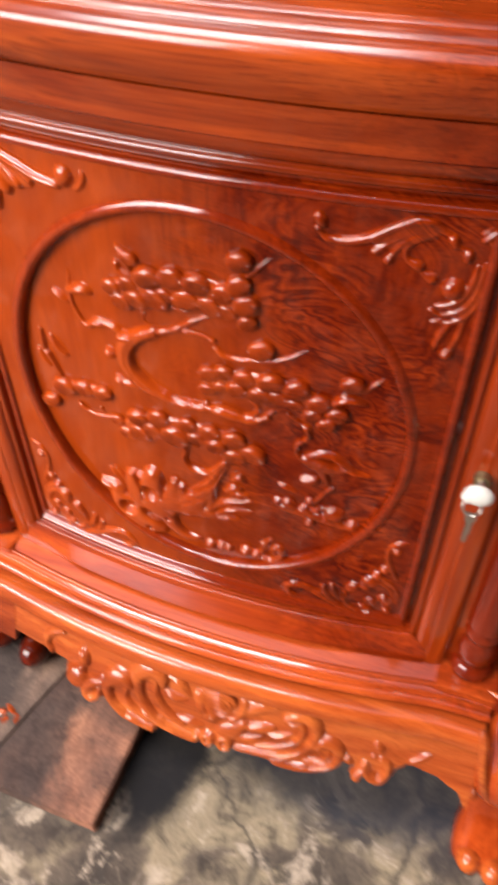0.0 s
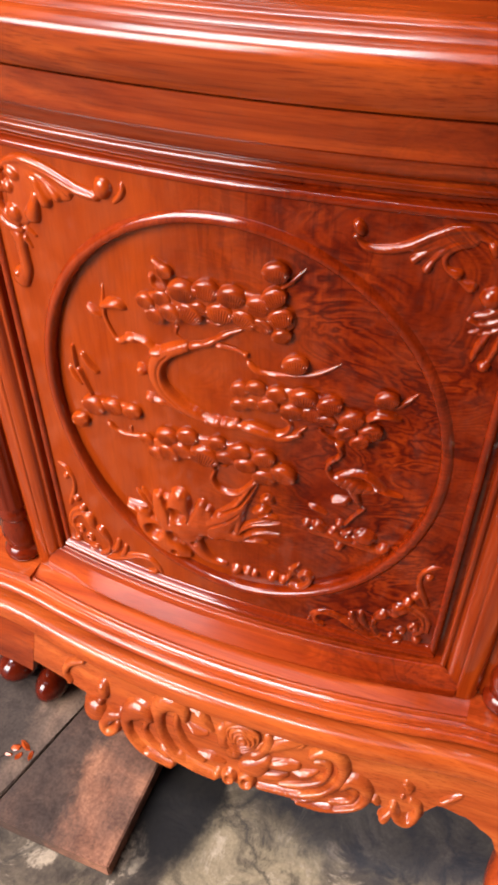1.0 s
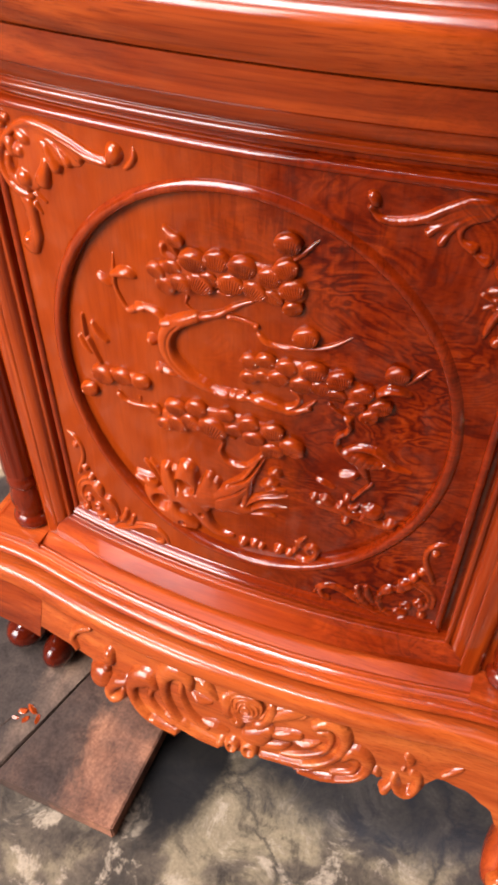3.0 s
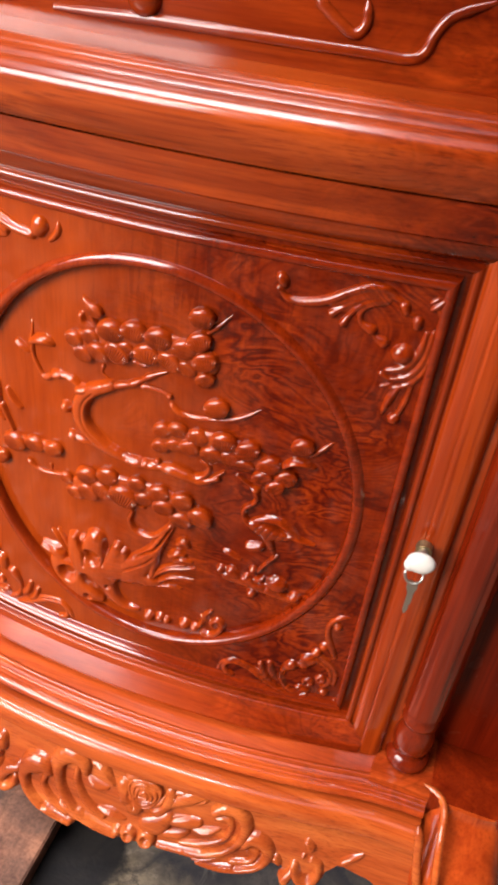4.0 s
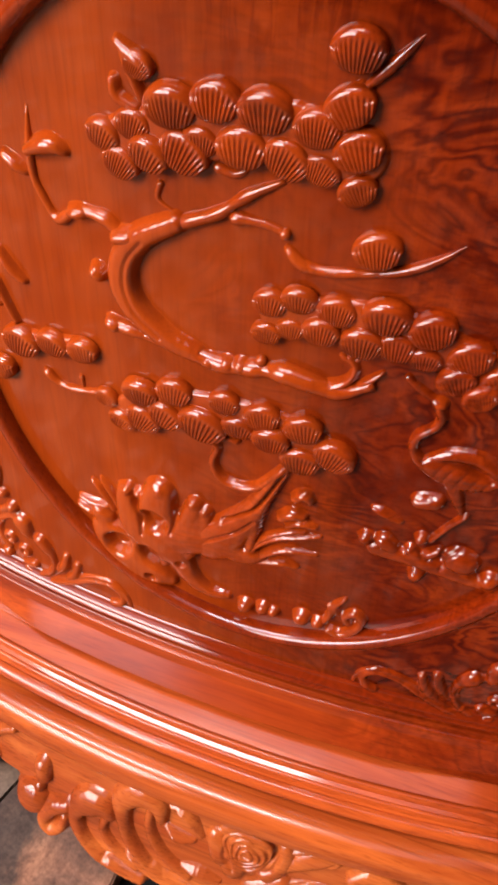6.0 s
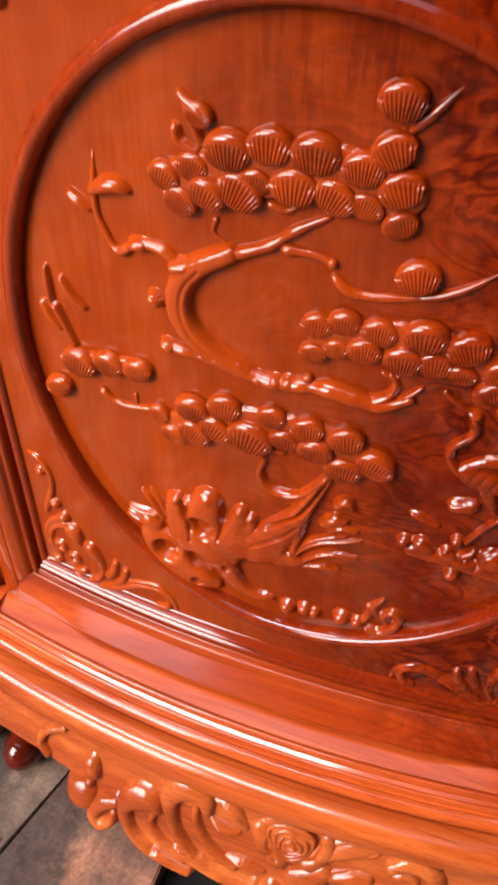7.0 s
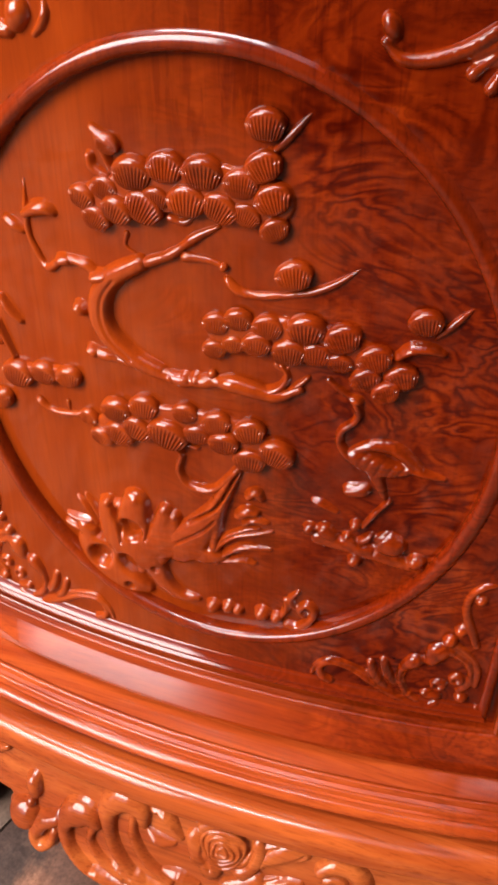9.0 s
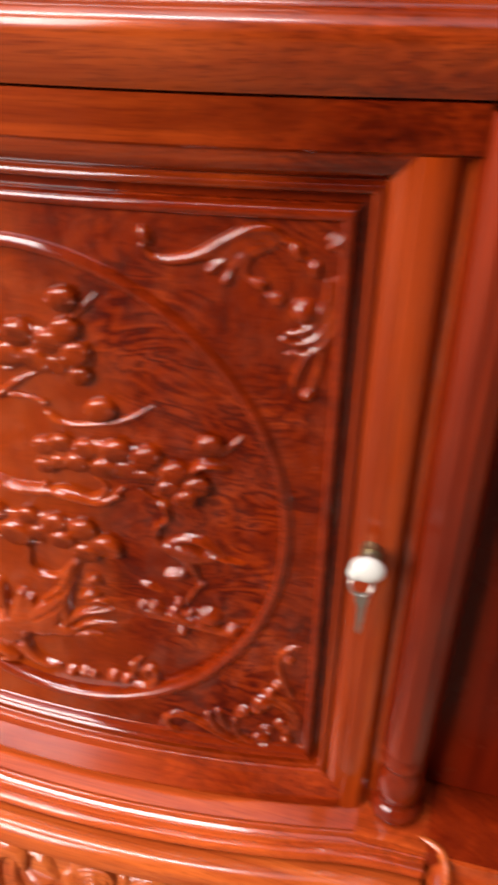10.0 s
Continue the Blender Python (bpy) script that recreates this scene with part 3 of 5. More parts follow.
# ---- the door ----
# the moulded inner edges meet in mitres; the top rail runs across, the stiles stand on the base
inner_edge = [(0.0, -0.010), (0.0, 0.0005)] + rounded([(0.0005, 0.0020), (0.0020, 0.0034), (0.0040, 0.0030), (0.0050, 0.0016)], 3) \
    + [(0.0056, 0.0012)] + rounded([(0.0062, 0.0014), (0.0082, 0.0042), (0.0115, 0.0064), (0.0150, 0.0077), (0.0168, 0.0079)], 5) + [(0.0168, -0.004)]
sill_edge = [(0.0, -0.010), (0.0, 0.0004), (0.0008, 0.0010), (0.0040, 0.0012)] + rounded([(0.0042, 0.0024), (0.0047, 0.0031), (0.0055, 0.0035)], 3) + [(0.0106, 0.0046), (0.0112, 0.0049), (0.0246, 0.0144)] + rounded([(0.0249, 0.0144), (0.0255, 0.0136), (0.0256, 0.0120)], 3) + [(0.0256, -0.004)]


def sill_height(u, o, h):
    """The sill's slope, shaped to catch a mauve reflection, dies into the flat of the door frame towards both ends."""
    t = max(0.0, min(1.0, (0.168 - u) / 0.085, (u + 0.174) / 0.050))
    t = t * t * (3 - 2 * t)
    return h if o < 0.0111 or h < 0.005 else h * t + min(h, 0.0049 + 0.27 * (o - 0.0112)) * (1 - t)


bm = bmesh.new()
rows = []
for i in range(31):
    u = -0.2050 + 0.410 * i / 30
    rows.append([on_panel(u, -0.0325, -0.016), on_panel(u, 0.4160, -0.016), on_panel(u, 0.4160, -0.010), on_panel(u, -0.0325, -0.010)])
grid(bm, rows, close_v=True, cap=True)
door = part("door", bm, wood_stile, cabinet, "bowed frame-and-panel door, closed")

corners = [(-HALF, 0.0), (HALF, 0.0), (HALF, TALL), (-HALF, TALL)]
normal = [(0, -0.94), (1.0, 0), (0, 1.05), (-1.0, 0)]
for k in range(4):
    (a, b), (c, d) = corners[k], corners[(k + 1) % 4]
    n = 40 if k % 2 == 0 else 6
    here, last, after = normal[k], normal[k - 1], normal[(k + 1) % 4]
    line = [((a, b), (here[0] + last[0], here[1] + last[1]))]
    line += [((a + (c - a) * i / n, b + (d - b) * i / n), here) for i in range(1, n)]
    line.append(((c, d), (here[0] + after[0], here[1] + after[1])))
    bm = bmesh.new()
    grid(bm, [[on_panel(u + nu * o, v + nv * o, sill_height(u, o, h) if k == 0 else h) for o, h in braced(sill_edge if k == 0 else inner_edge)] for (u, v), (nu, nv) in line])
    part("inner_edge", bm, (wood_sill if k == 0 else wood_rail) if k % 2 == 0 else wood_stile, door)
for name, u0, u1, v0, v1, mat in (("top_rail", -0.2110, 0.2110, TALL + 0.0176, 0.4162, wood_rail), ("bottom_rail", -0.1868, 0.1868, -0.0326, -0.0235, wood_sill)):
    bm = bmesh.new()
    low = 0.0012 if name == "top_rail" else 0.0
    rows = []
    for i in range(61):
        u = u0 + (u1 - u0) * i / 60
        rows.append([on_panel(u, v0, -0.010), on_panel(u, v0, 0.0086), on_panel(u, v0 + low, 0.0097), on_panel(u, v1 - 0.0012 + low, 0.0099), on_panel(u, v1, 0.0090), on_panel(u, v1, -0.010)])
    grid(bm, rows, close_v=True, cap=True)
    part(name, bm, mat, door)
for side in (-1, 1):
    bm = bmesh.new()
    across = rounded([(0.0166, 0.0074), (0.0180, 0.0088), (0.0215, 0.0093), (0.0270, 0.0091), (0.0310, 0.0076), (0.0338, 0.0040), (0.0354, -0.0010)], 4)
    rows = []
    for v, sink in ((-0.0326, 0.0), (0.10, 0.0), (0.24, 0.0), (TALL + 0.0174, 0.0)):
        rows.append([on_panel(side * (HALF + o), v, h - sink) for o, h in across] + [on_panel(side * (HALF + 0.0356), v, -0.012), on_panel(side * (HALF + 0.0167), v, -0.012)])
    grid(bm, rows, close_v=True, cap=True)
    part("stile", bm, wood_stile, door)

OVAL = (0.0, 0.1930, 0.1415, 0.1565)


def panel_height(u, v):
    d = min(HALF - abs(u), v / 1.75, TALL - v)
    if d < 0.0042:
        return -0.0046
    if d < 0.0081:
        return -0.0014
    e = math.hypot((u - OVAL[0]) / OVAL[2], (v - OVAL[1]) / OVAL[3])
    return 0.0 if e > 1.012 else -0.0056 * min(1.0, (1.012 - e) * 70)


bm = bmesh.new()


def spread(lo, hi, n, low=1.0):
    """Places from lo to hi, close together at both ends where the rim is."""
    rim = [0.0, 0.0041, 0.0043, 0.0080, 0.0082, 0.0120]
    inner = [lo + low * 0.0125 + (hi - lo - (1 + low) * 0.0125) * k / n for k in range(n + 1)]
    return [lo + low * r for r in rim] + inner + [hi - r for r in reversed(rim)]


us, vs = spread(-HALF, HALF, 130), spread(0.0, TALL, 140, 1.75)
grid(bm, [[on_panel(u, v, panel_height(u, v)) for v in vs] for u in us])
panel = part("carved_panel", bm, wood_panel, door, "bowed panel with a burl figure")

rim = [(-0.0081 - 0.0033 * math.cos(math.pi * k / 18), -0.0010 + 0.0040 * math.sin(math.pi * k / 18)) for k in range(18)] + [(-0.0046, -0.0024), (-0.0042, -0.0038), (-0.0010, -0.0040)]
low_rim = [(-0.0114, -0.0010)] + rounded([(-0.0110, 0.0003), (-0.0106, 0.0009), (-0.0101, 0.0012)], 3) + [(-0.0099, 0.0013), (-0.0086, 0.0036)] + rounded([(-0.0084, 0.0039), (-0.0079, 0.0041), (-0.0074, 0.0036)], 3) \
    + [(-0.0071, 0.0031)] + rounded([(-0.0069, 0.0034), (-0.0063, 0.0046), (-0.0057, 0.0045), (-0.0050, 0.0028)], 3) + [(-0.0046, -0.0024), (-0.0042, -0.0038), (-0.0010, -0.0040)]
normal = [(0, -1.75), (1.0, 0), (0, 1.05), (-1.0, 0)]
for k in range(4):
    (a, b), (c, d) = corners[k], corners[(k + 1) % 4]
    n = 40 if k % 2 == 0 else 6
    here, last, after = normal[k], normal[k - 1], normal[(k + 1) % 4]
    line = [((a, b), (here[0] + last[0], here[1] + last[1]))]
    line += [((a + (c - a) * i / n, b + (d - b) * i / n), here) for i in range(1, n)]
    line.append(((c, d), (here[0] + after[0], here[1] + after[1])))
    bm = bmesh.new()
    grid(bm, [[on_panel(u + nu * o, v + nv * o, h) for o, h in (low_rim if k == 0 else rim)] for (u, v), (nu, nv) in line])
    part("panel_bead", bm, wood_bead, door)

bm = bmesh.new()
rows = []
for k in range(96):
    a = 2 * math.pi * k / 96
    ring = []
    for o, h in rounded([(-0.0044, -0.0062), (-0.0039, -0.0014), (-0.0026, 0.0014), (-0.0006, 0.0024), (0.0016, 0.0020), (0.0033, 0.0009), (0.0048, -0.0006)], 2):
        ring.append(on_panel(OVAL[0] + (OVAL[2] + o) * math.cos(a), OVAL[1] + (OVAL[3] + o) * math.sin(a), h))
    rows.append(ring)
grid(bm, rows, close_u=True)
part("oval_moulding", bm, wood_ring, door)


def tube(surface, pts, width, high=0.85, lens=False, end=0.45, sink=0.0012, knobby=0.0):
    """A carved rib that follows a line on a surface."""
    bm = bmesh.new()
    run = smooth_line([(a, b, 0) for a, b in pts], 6)
    rows = []
    for i, q in enumerate(run):
        t = i / (len(run) - 1)
        a, b = run[max(0, i - 1)], run[min(len(run) - 1, i + 1)]
        d = (b - a).normalized()
        nu, nv = -d.y, d.x
        w = width * (max(0.06, math.sin(math.pi * min(1, 0.12 + 0.9 * t)) ** 0.8) if lens else (1 - (1 - end) * t) * min(1.0, 0.55 + 6 * t, 0.45 + 6 * (1 - t)))
        w *= 1 + knobby * noise.noise(Vector((q.x * 130, q.y * 130, width * 900)))
        ring = []
        for k in range(15):
            f = math.pi * (-0.12 + 1.24 * k / 14)
            o, h = w * math.cos(f), w * high * math.sin(f)
            ring.append(surface(q.x + nu * o, q.y + nv * o, h - sink + 0.2 * w))
        rows.append(ring)
    grid(bm, rows, cap=True)
    return bm


def dome(surface, u, v, r, high=0.7, lumpy=0.0, flat=1.0):
    bm = bmesh.new()
    rings, segs = 7, 22
    top = bm.verts.new(surface(u, v, r * high))
    last = None
    for i in range(1, rings + 1):
        p = i / rings
        ring = []
        for k in range(segs):
            a = 2 * math.pi * k / segs
            rr = r * p * (1 + lumpy * noise.noise(Vector((math.cos(a) * 1.3 + u * 90, math.sin(a) * 1.3 + v * 90, 0.3))))
            h = r * high * math.sqrt(max(0.0, 1 - p * p))
            du, dv = rr * math.cos(a), rr * flat * math.sin(a)
            ring.append(bm.verts.new(surface(u + du, v + dv, h - (0.001 if i == rings else 0))))
        for k in range(segs):
            if last:
                bm.faces.new((last[k], last[(k + 1) % segs], ring[(k + 1) % segs], ring[k]))
            else:
                bm.faces.new((top, ring[(k + 1) % segs], ring[k]))
        last = ring
    return bm


lumps, dents, cuts = [], [], []


def lump(pts, high, ridged=0):
    """Adds a swelling that runs along points (across, up, radius) to the next relief. ridged: 1 with a keel, as a leaf has, 2 flat on top."""
    run = smooth_line(pts, 4) if len(pts) > 1 else [Vector(pts[0])] * 2
    lumps.append((run, high, ridged))


def eyelet(u, v, r, high):
    """A small ring with a dot in its middle."""
    lump([(u + 0.66 * r * math.cos(a), v + 0.66 * r * math.sin(a), 0.36 * r) for a in [2 * math.pi * k / 10 for k in range(11)]], 1.4 * high)
    lump([(u, v, 0.24 * r)], 1.2 * high)


def dent(u, v, r, deep):
    dents.append((u, v, r, deep))


def cut(pts, w, deep):
    cuts.append((smooth_line([(a, b, 0) for a, b in pts], 4), w, deep))


def far_from(run, uu, vv):
    """For every piece of a line: how far each place lies from it, and the line's third number there."""
    for a, b in zip(run, run[1:]):
        du, dv = b.x - a.x, b.y - a.y
        t = np.clip(((uu - a.x) * du + (vv - a.y) * dv) / max(du * du + dv * dv, 1e-12), 0, 1)
        yield np.hypot(uu - a.x - t * du, vv - a.y - t * dv), a.z + t * (b.z - a.z)


def relief(name, surface, mat, parent, step=0.0007, blend=0.0005):
    """One carved piece: the swellings run together, with hollows and cuts sunk into them."""
    every = [(q.x, q.y, q.z) for run, *_ in lumps for q in run]
    lo_u, hi_u = min(u - r for u, v, r in every) - 0.003, max(u + r for u, v, r in every) + 0.003
    lo_v, hi_v = min(v - r for u, v, r in every) - 0.003, max(v + r for u, v, r in every) + 0.003
    gu, gv = np.arange(lo_u, hi_u, step), np.arange(lo_v, hi_v, step)
    uu, vv = np.meshgrid(gu, gv, indexing="ij")
    hh = np.full(uu.shape, -0.006)
    for run, high, ridged in lumps:
        for d, r in far_from(run, uu, vv):
            s = np.minimum(d / r, 0.93)
            bulge = (1 - s) ** 0.75 if ridged == 1 else np.sqrt(1 - s ** (3 if ridged else 2))
            h = high * np.minimum(r, 0.0042 * (r / 0.0042) ** 0.35) * bulge - np.maximum(0, d - 0.93 * r) * 2.0
            near = np.maximum(blend - np.abs(hh - h), 0)
            hh = np.maximum(hh, h) + near * near / (4 * blend)
    for u, v, r, deep in dents:
        hh -= deep * np.exp(-(np.hypot(uu - u, vv - v) / r) ** 4)
    for run, w, deep in cuts:
        d = np.min([d for d, _ in far_from(run, uu, vv)], axis=0)
        hh -= deep * np.exp(-(d / w) ** 2) * np.clip(hh / 0.001, 0, 1)
    worn = 0.00013
    gain = 1.6 if surface is on_apron else 1.2
    bm = bmesh.new()
    made = {}

    def corner(i, j):
        if (i, j) not in made:
            knobby = worn * noise.noise(Vector((gu[i] * 330, gv[j] * 330, 0.5))) if hh[i, j] > 0.0006 else 0.0
            made[i, j] = bm.verts.new(surface(gu[i], gv[j], max(gain * hh[i, j] + knobby, -0.0022)))
        return made[i, j]

    for i in range(len(gu) - 1):
        for j in range(len(gv) - 1):
            if hh[i:i + 2, j:j + 2].max() > -0.0020:
                bm.faces.new((corner(i, j), corner(i + 1, j), corner(i + 1, j + 1), corner(i, j + 1)))
    lumps.clear(), dents.clear(), cuts.clear()
    return part(name, bm, mat, parent, "", True, 9)


def pad_mesh(seed):
    """A fan-shaped clump of pine needles, one unit across its half: ridges run out from its foot."""
    rnd = random.Random(seed)
    bm = bmesh.new()
    ridges, rows, per = 11 + seed % 3, 22, 5
    cols = ridges * per
    table = []
    for i in range(rows + 2):
        line = []
        for k in range(cols + 1):
            fan = math.radians(-21.6 + 43.2 * k / cols)
            dx, dz = math.sin(fan), math.cos(fan)
            foot = -2.62
            half = math.sqrt(max(0.0, 1.0 - (foot * dx) ** 2))
            t = min(1.0, i / rows)
            reach = -foot * dz - half + 2 * half * t
            x, z = reach * dx, foot + reach * dz
            p = min(1.0, math.hypot(x, z))
            cut = 0.5 - 0.5 * math.cos(2 * math.pi * k / per)
            shade = min(1.0, 6.0 * t) * min(1.0, max(0.0, (0.82 - t) * 7.0))
            cap = min(1.0, max(0.0, (t - 0.76) * 9.0))
            h = (0.37 + 0.03 * z) * max(0.0, 1 - p ** (3.4 if z > 0 else 6.0)) ** 0.5 - 0.072 * (1 - cut) ** 1.2 * shade - 0.020 * (1 - cap) * min(1.0, 3 * t)
            if i == rows + 1 or k in (0, cols):
                h = -0.15
            line.append((x * 1.02, -max(h, -0.15), z * 0.94))
        table.append(line)
    grid(bm, table)
    bmesh.ops.recalc_face_normals(bm, faces=bm.faces)
    if sum(f.normal.y for f in bm.faces) > 0:
        bmesh.ops.reverse_faces(bm, faces=bm.faces)
    me = bpy.data.meshes.new("pine_pad")
    bm.to_mesh(me)
    bm.free()
    me.materials.append(wood_carved)
    me.polygons.foreach_set("use_smooth", [True] * len(me.polygons))
    return me


PADS = [pad_mesh(s) for s in range(3)]
pads_made = []


def pine_pad(u, v, r, turn):
    turn = max(-24, min(24, turn))
    over = sum(1 for a, b, c in pads_made if b > v and math.hypot(a - u, b - v) < 0.85 * (c + r))
    lift = 0.0005 + 0.0016 * min(2, over)
    ob = new("pine_pad", PADS[len(pads_made) % 3])
    pads_made.append((u, v, r))
    slope = 2 * SAG * u / HALF ** 2
    ob.matrix_world = Matrix.Translation(on_ground(u - 0.0012, v - 0.0012, lift)) @ pose(0, 0, 0, 7 * math.sin(2.7 * len(pads_made)), -turn, math.degrees(math.atan(slope))) @ Matrix.Diagonal((1.14 * r, 1.45 * r, 0.98 * r, 1))
    ob.parent = door


def branch(name, pts, width):
    lens = name == "needle_leaf"
    part(name, tube(on_ground, pts, 1.15 * width, 1.4, lens, 0.6, 0.0022, 0.0 if lens else 0.35), wood_carved, door, "", True, 9)


def knob(name, u, v, r):
    part(name, dome(on_ground, u, v, r, 0.9), wood_carved, door)


pine_pad(-0.0536, 0.2865, 0.0060, -20)
pine_pad(-0.0420, 0.2916, 0.0059, -10)
pine_pad(-0.0279, 0.2994, 0.0083, 0)
pine_pad(-0.0125, 0.3031, 0.0075, 0)
pine_pad(0.0039, 0.3024, 0.0080, 0)
pine_pad(0.0206, 0.2996, 0.0069, 0)
pine_pad(0.0297, 0.3070, 0.0072, 60)
pine_pad(0.0306, 0.3229, 0.0073, 0)
pine_pad(-0.0474, 0.2778, 0.0063, -40)
pine_pad(-0.0358, 0.2831, 0.0068, -60)
pine_pad(-0.0233, 0.2855, 0.0080, -60)
pine_pad(-0.0177, 0.2899, 0.0059, 0)
pine_pad(-0.0033, 0.2903, 0.0080, 0)
pine_pad(0.0119, 0.2890, 0.0073, -30)
pine_pad(0.0232, 0.2873, 0.0058, -20)
pine_pad(0.0339, 0.2945, 0.0073, 20)
pine_pad(0.0350, 0.2822, 0.0058, 60)
pine_pad(-0.0390, 0.3100, 0.0048, -35)
pine_pad(-0.1224, 0.1664, 0.0072, 30)
pine_pad(-0.1070, 0.1861, 0.0086, -10)
pine_pad(-0.0900, 0.1902, 0.0072, -10)
pine_pad(-0.0747, 0.1912, 0.0068, 10)
pine_pad(-0.0648, 0.1694, 0.0050, -60)
pine_pad(-0.0474, 0.1783, 0.0078, 0)
pine_pad(-0.0312, 0.1837, 0.0074, 0)
pine_pad(-0.0576, 0.1593, 0.0062, -70)
pine_pad(-0.0464, 0.1641, 0.0077, -50)
pine_pad(-0.0351, 0.1699, 0.0079, -50)
pine_pad(-0.0182, 0.1707, 0.0101, -15)
pine_pad(-0.0087, 0.1849, 0.0062, 0)
pine_pad(-0.0027, 0.1738, 0.0066, 0)
pine_pad(0.0078, 0.1823, 0.0072, 10)
pine_pad(0.0124, 0.1728, 0.0073, 0)
pine_pad(0.0251, 0.1812, 0.0074, 10)
pine_pad(0.0253, 0.1645, 0.0079, 0)
pine_pad(0.0392, 0.1707, 0.0083, -20)
pine_pad(0.0086, 0.2362, 0.0059, 0)
pine_pad(0.0193, 0.2397, 0.0060, 0)
pine_pad(0.0330, 0.2380, 0.0065, 0)
pine_pad(0.0506, 0.2395, 0.0079, 0)
pine_pad(0.0667, 0.2372, 0.0076, 20)
pine_pad(0.0078, 0.2233, 0.0054, 0)
pine_pad(0.0171, 0.2272, 0.0051, 0)
pine_pad(0.0285, 0.2296, 0.0063, 0)
pine_pad(0.0433, 0.2275, 0.0075, 0)
pine_pad(0.0559, 0.2283, 0.0065, 0)
pine_pad(0.0663, 0.2257, 0.0057, 0)
pine_pad(0.0812, 0.2292, 0.0074, 20)
pine_pad(0.0784, 0.2196, 0.0065, 20)
pine_pad(0.0933, 0.2218, 0.0072, 20)
pine_pad(0.0879, 0.2154, 0.0058, 40)
pine_pad(0.1007, 0.2489, 0.0067, 10)
pine_pad(0.0439, 0.2634, 0.0074, 10)
# the boughs that the clumps sit on
lump([(-0.0520, 0.2835, 0.0070), (-0.0300, 0.2895, 0.0095), (0.0000, 0.2950, 0.0105), (0.0200, 0.2935, 0.0100), (0.0330, 0.2920, 0.0090)], 0.20, 2)
relief("pine_bough", on_ground, wood_carved, door)
lump([(-0.1060, 0.1855, 0.0050), (-0.0750, 0.1905, 0.0045)], 0.20, 2)
relief("pine_bough", on_ground, wood_carved, door)
lump([(-0.0570, 0.1640, 0.0065), (-0.0380, 0.1725, 0.0090), (-0.0080, 0.1770, 0.0090), (0.0180, 0.1755, 0.0085), (0.0350, 0.1690, 0.0070)], 0.20, 2)
relief("pine_bough", on_ground, wood_carved, door)
lump([(0.0100, 0.2300, 0.0070), (0.0400, 0.2335, 0.0085), (0.0640, 0.2310, 0.0085), (0.0870, 0.2220, 0.0080)], 0.20, 2)
relief("pine_bough", on_ground, wood_carved, door)
# trunk and branches
branch("branch", [(0.0488, 0.2082), (0.0374, 0.2021), (0.0248, 0.2036), (0.0145, 0.2051), (0.0043, 0.2041), (-0.0088, 0.2022), (-0.0224, 0.2039), (-0.0361, 0.2086), (-0.0457, 0.2180), (-0.0494, 0.2288), (-0.0476, 0.2405), (-0.0406, 0.2497), (-0.0278, 0.2579), (-0.0133, 0.2645), (-0.0021, 0.2731), (0.0098, 0.2795)], 0.0036)
branch("branch", [(-0.0590, 0.2080), (-0.0475, 0.2068), (-0.0334, 0.2047)], 0.0034)
branch("branch", [(-0.0406, 0.2497), (-0.0499, 0.2480), (-0.0584, 0.2534), (-0.0698, 0.2538), (-0.0793, 0.2483), (-0.0850, 0.2554), (-0.0885, 0.2662), (-0.0868, 0.2889)], 0.0026)
branch("twig", [(-0.0346, 0.2722), (-0.0362, 0.2653), (-0.0298, 0.2610)], 0.0014)
branch("branch", [(-0.0091, 0.2642), (0.0031, 0.2638), (0.0112, 0.2618)], 0.0022)
branch("branch", [(0.0112, 0.2574), (0.0197, 0.2508), (0.0362, 0.2517), (0.0484, 0.2546)], 0.0022)
branch("needle_leaf", [(0.0387, 0.2520), (0.0515, 0.2556), (0.0624, 0.2614), (0.0732, 0.2700)], 0.0018)
branch("needle_leaf", [(0.0306, 0.3095), (0.0393, 0.3184), (0.0483, 0.3284)], 0.0018)
branch("needle_leaf", [(0.1042, 0.2400), (0.1116, 0.2486), (0.1188, 0.2566)], 0.0018)
branch("branch", [(-0.0996, 0.1719), (-0.0909, 0.1657), (-0.0782, 0.1663), (-0.0644, 0.1702)], 0.0022)
branch("twig", [(-0.0794, 0.1749), (-0.0792, 0.1671)], 0.0016)
branch("branch", [(0.0594, 0.2153), (0.0662, 0.2091), (0.0728, 0.2058)], 0.0018)
branch("branch", [(0.0345, 0.2185), (0.0398, 0.2159), (0.0449, 0.2202), (0.0552, 0.2204)], 0.0014)
branch("branch", [(-0.0150, 0.2808), (-0.0069, 0.2791), (-0.0015, 0.2829)], 0.0016)
branch("branch", [(0.0248, 0.3064), (0.0287, 0.3099), (0.0318, 0.3132)], 0.0022)
lump([(-0.0224, 0.2042, 0.0036), (-0.0361, 0.2092, 0.0046), (-0.0475, 0.2180, 0.0054), (-0.0526, 0.2288, 0.0057), (-0.0508, 0.2405, 0.0055), (-0.0430, 0.2500, 0.0047), (-0.0290, 0.2582, 0.0036)], 0.80, 2)
cut([(-0.0361, 0.2095), (-0.0462, 0.2180), (-0.0505, 0.2288), (-0.0488, 0.2400), (-0.0420, 0.2490)], 0.0007, 0.0009)
relief("branch", on_ground, wood_carved, door)
knob("knot", 0.0049, 0.2080, 0.0025)
knob("knot", 0.0112, 0.2618, 0.0020)
lump([(-0.0169, 0.2030, 0.0025), (-0.0153, 0.2022, 0.0025)], 1.35)
relief("knot", on_ground, wood_carved, door)
lump([(-0.0094, 0.2036, 0.0025), (-0.0078, 0.2031, 0.0025)], 1.35)
relief("knot", on_ground, wood_carved, door)
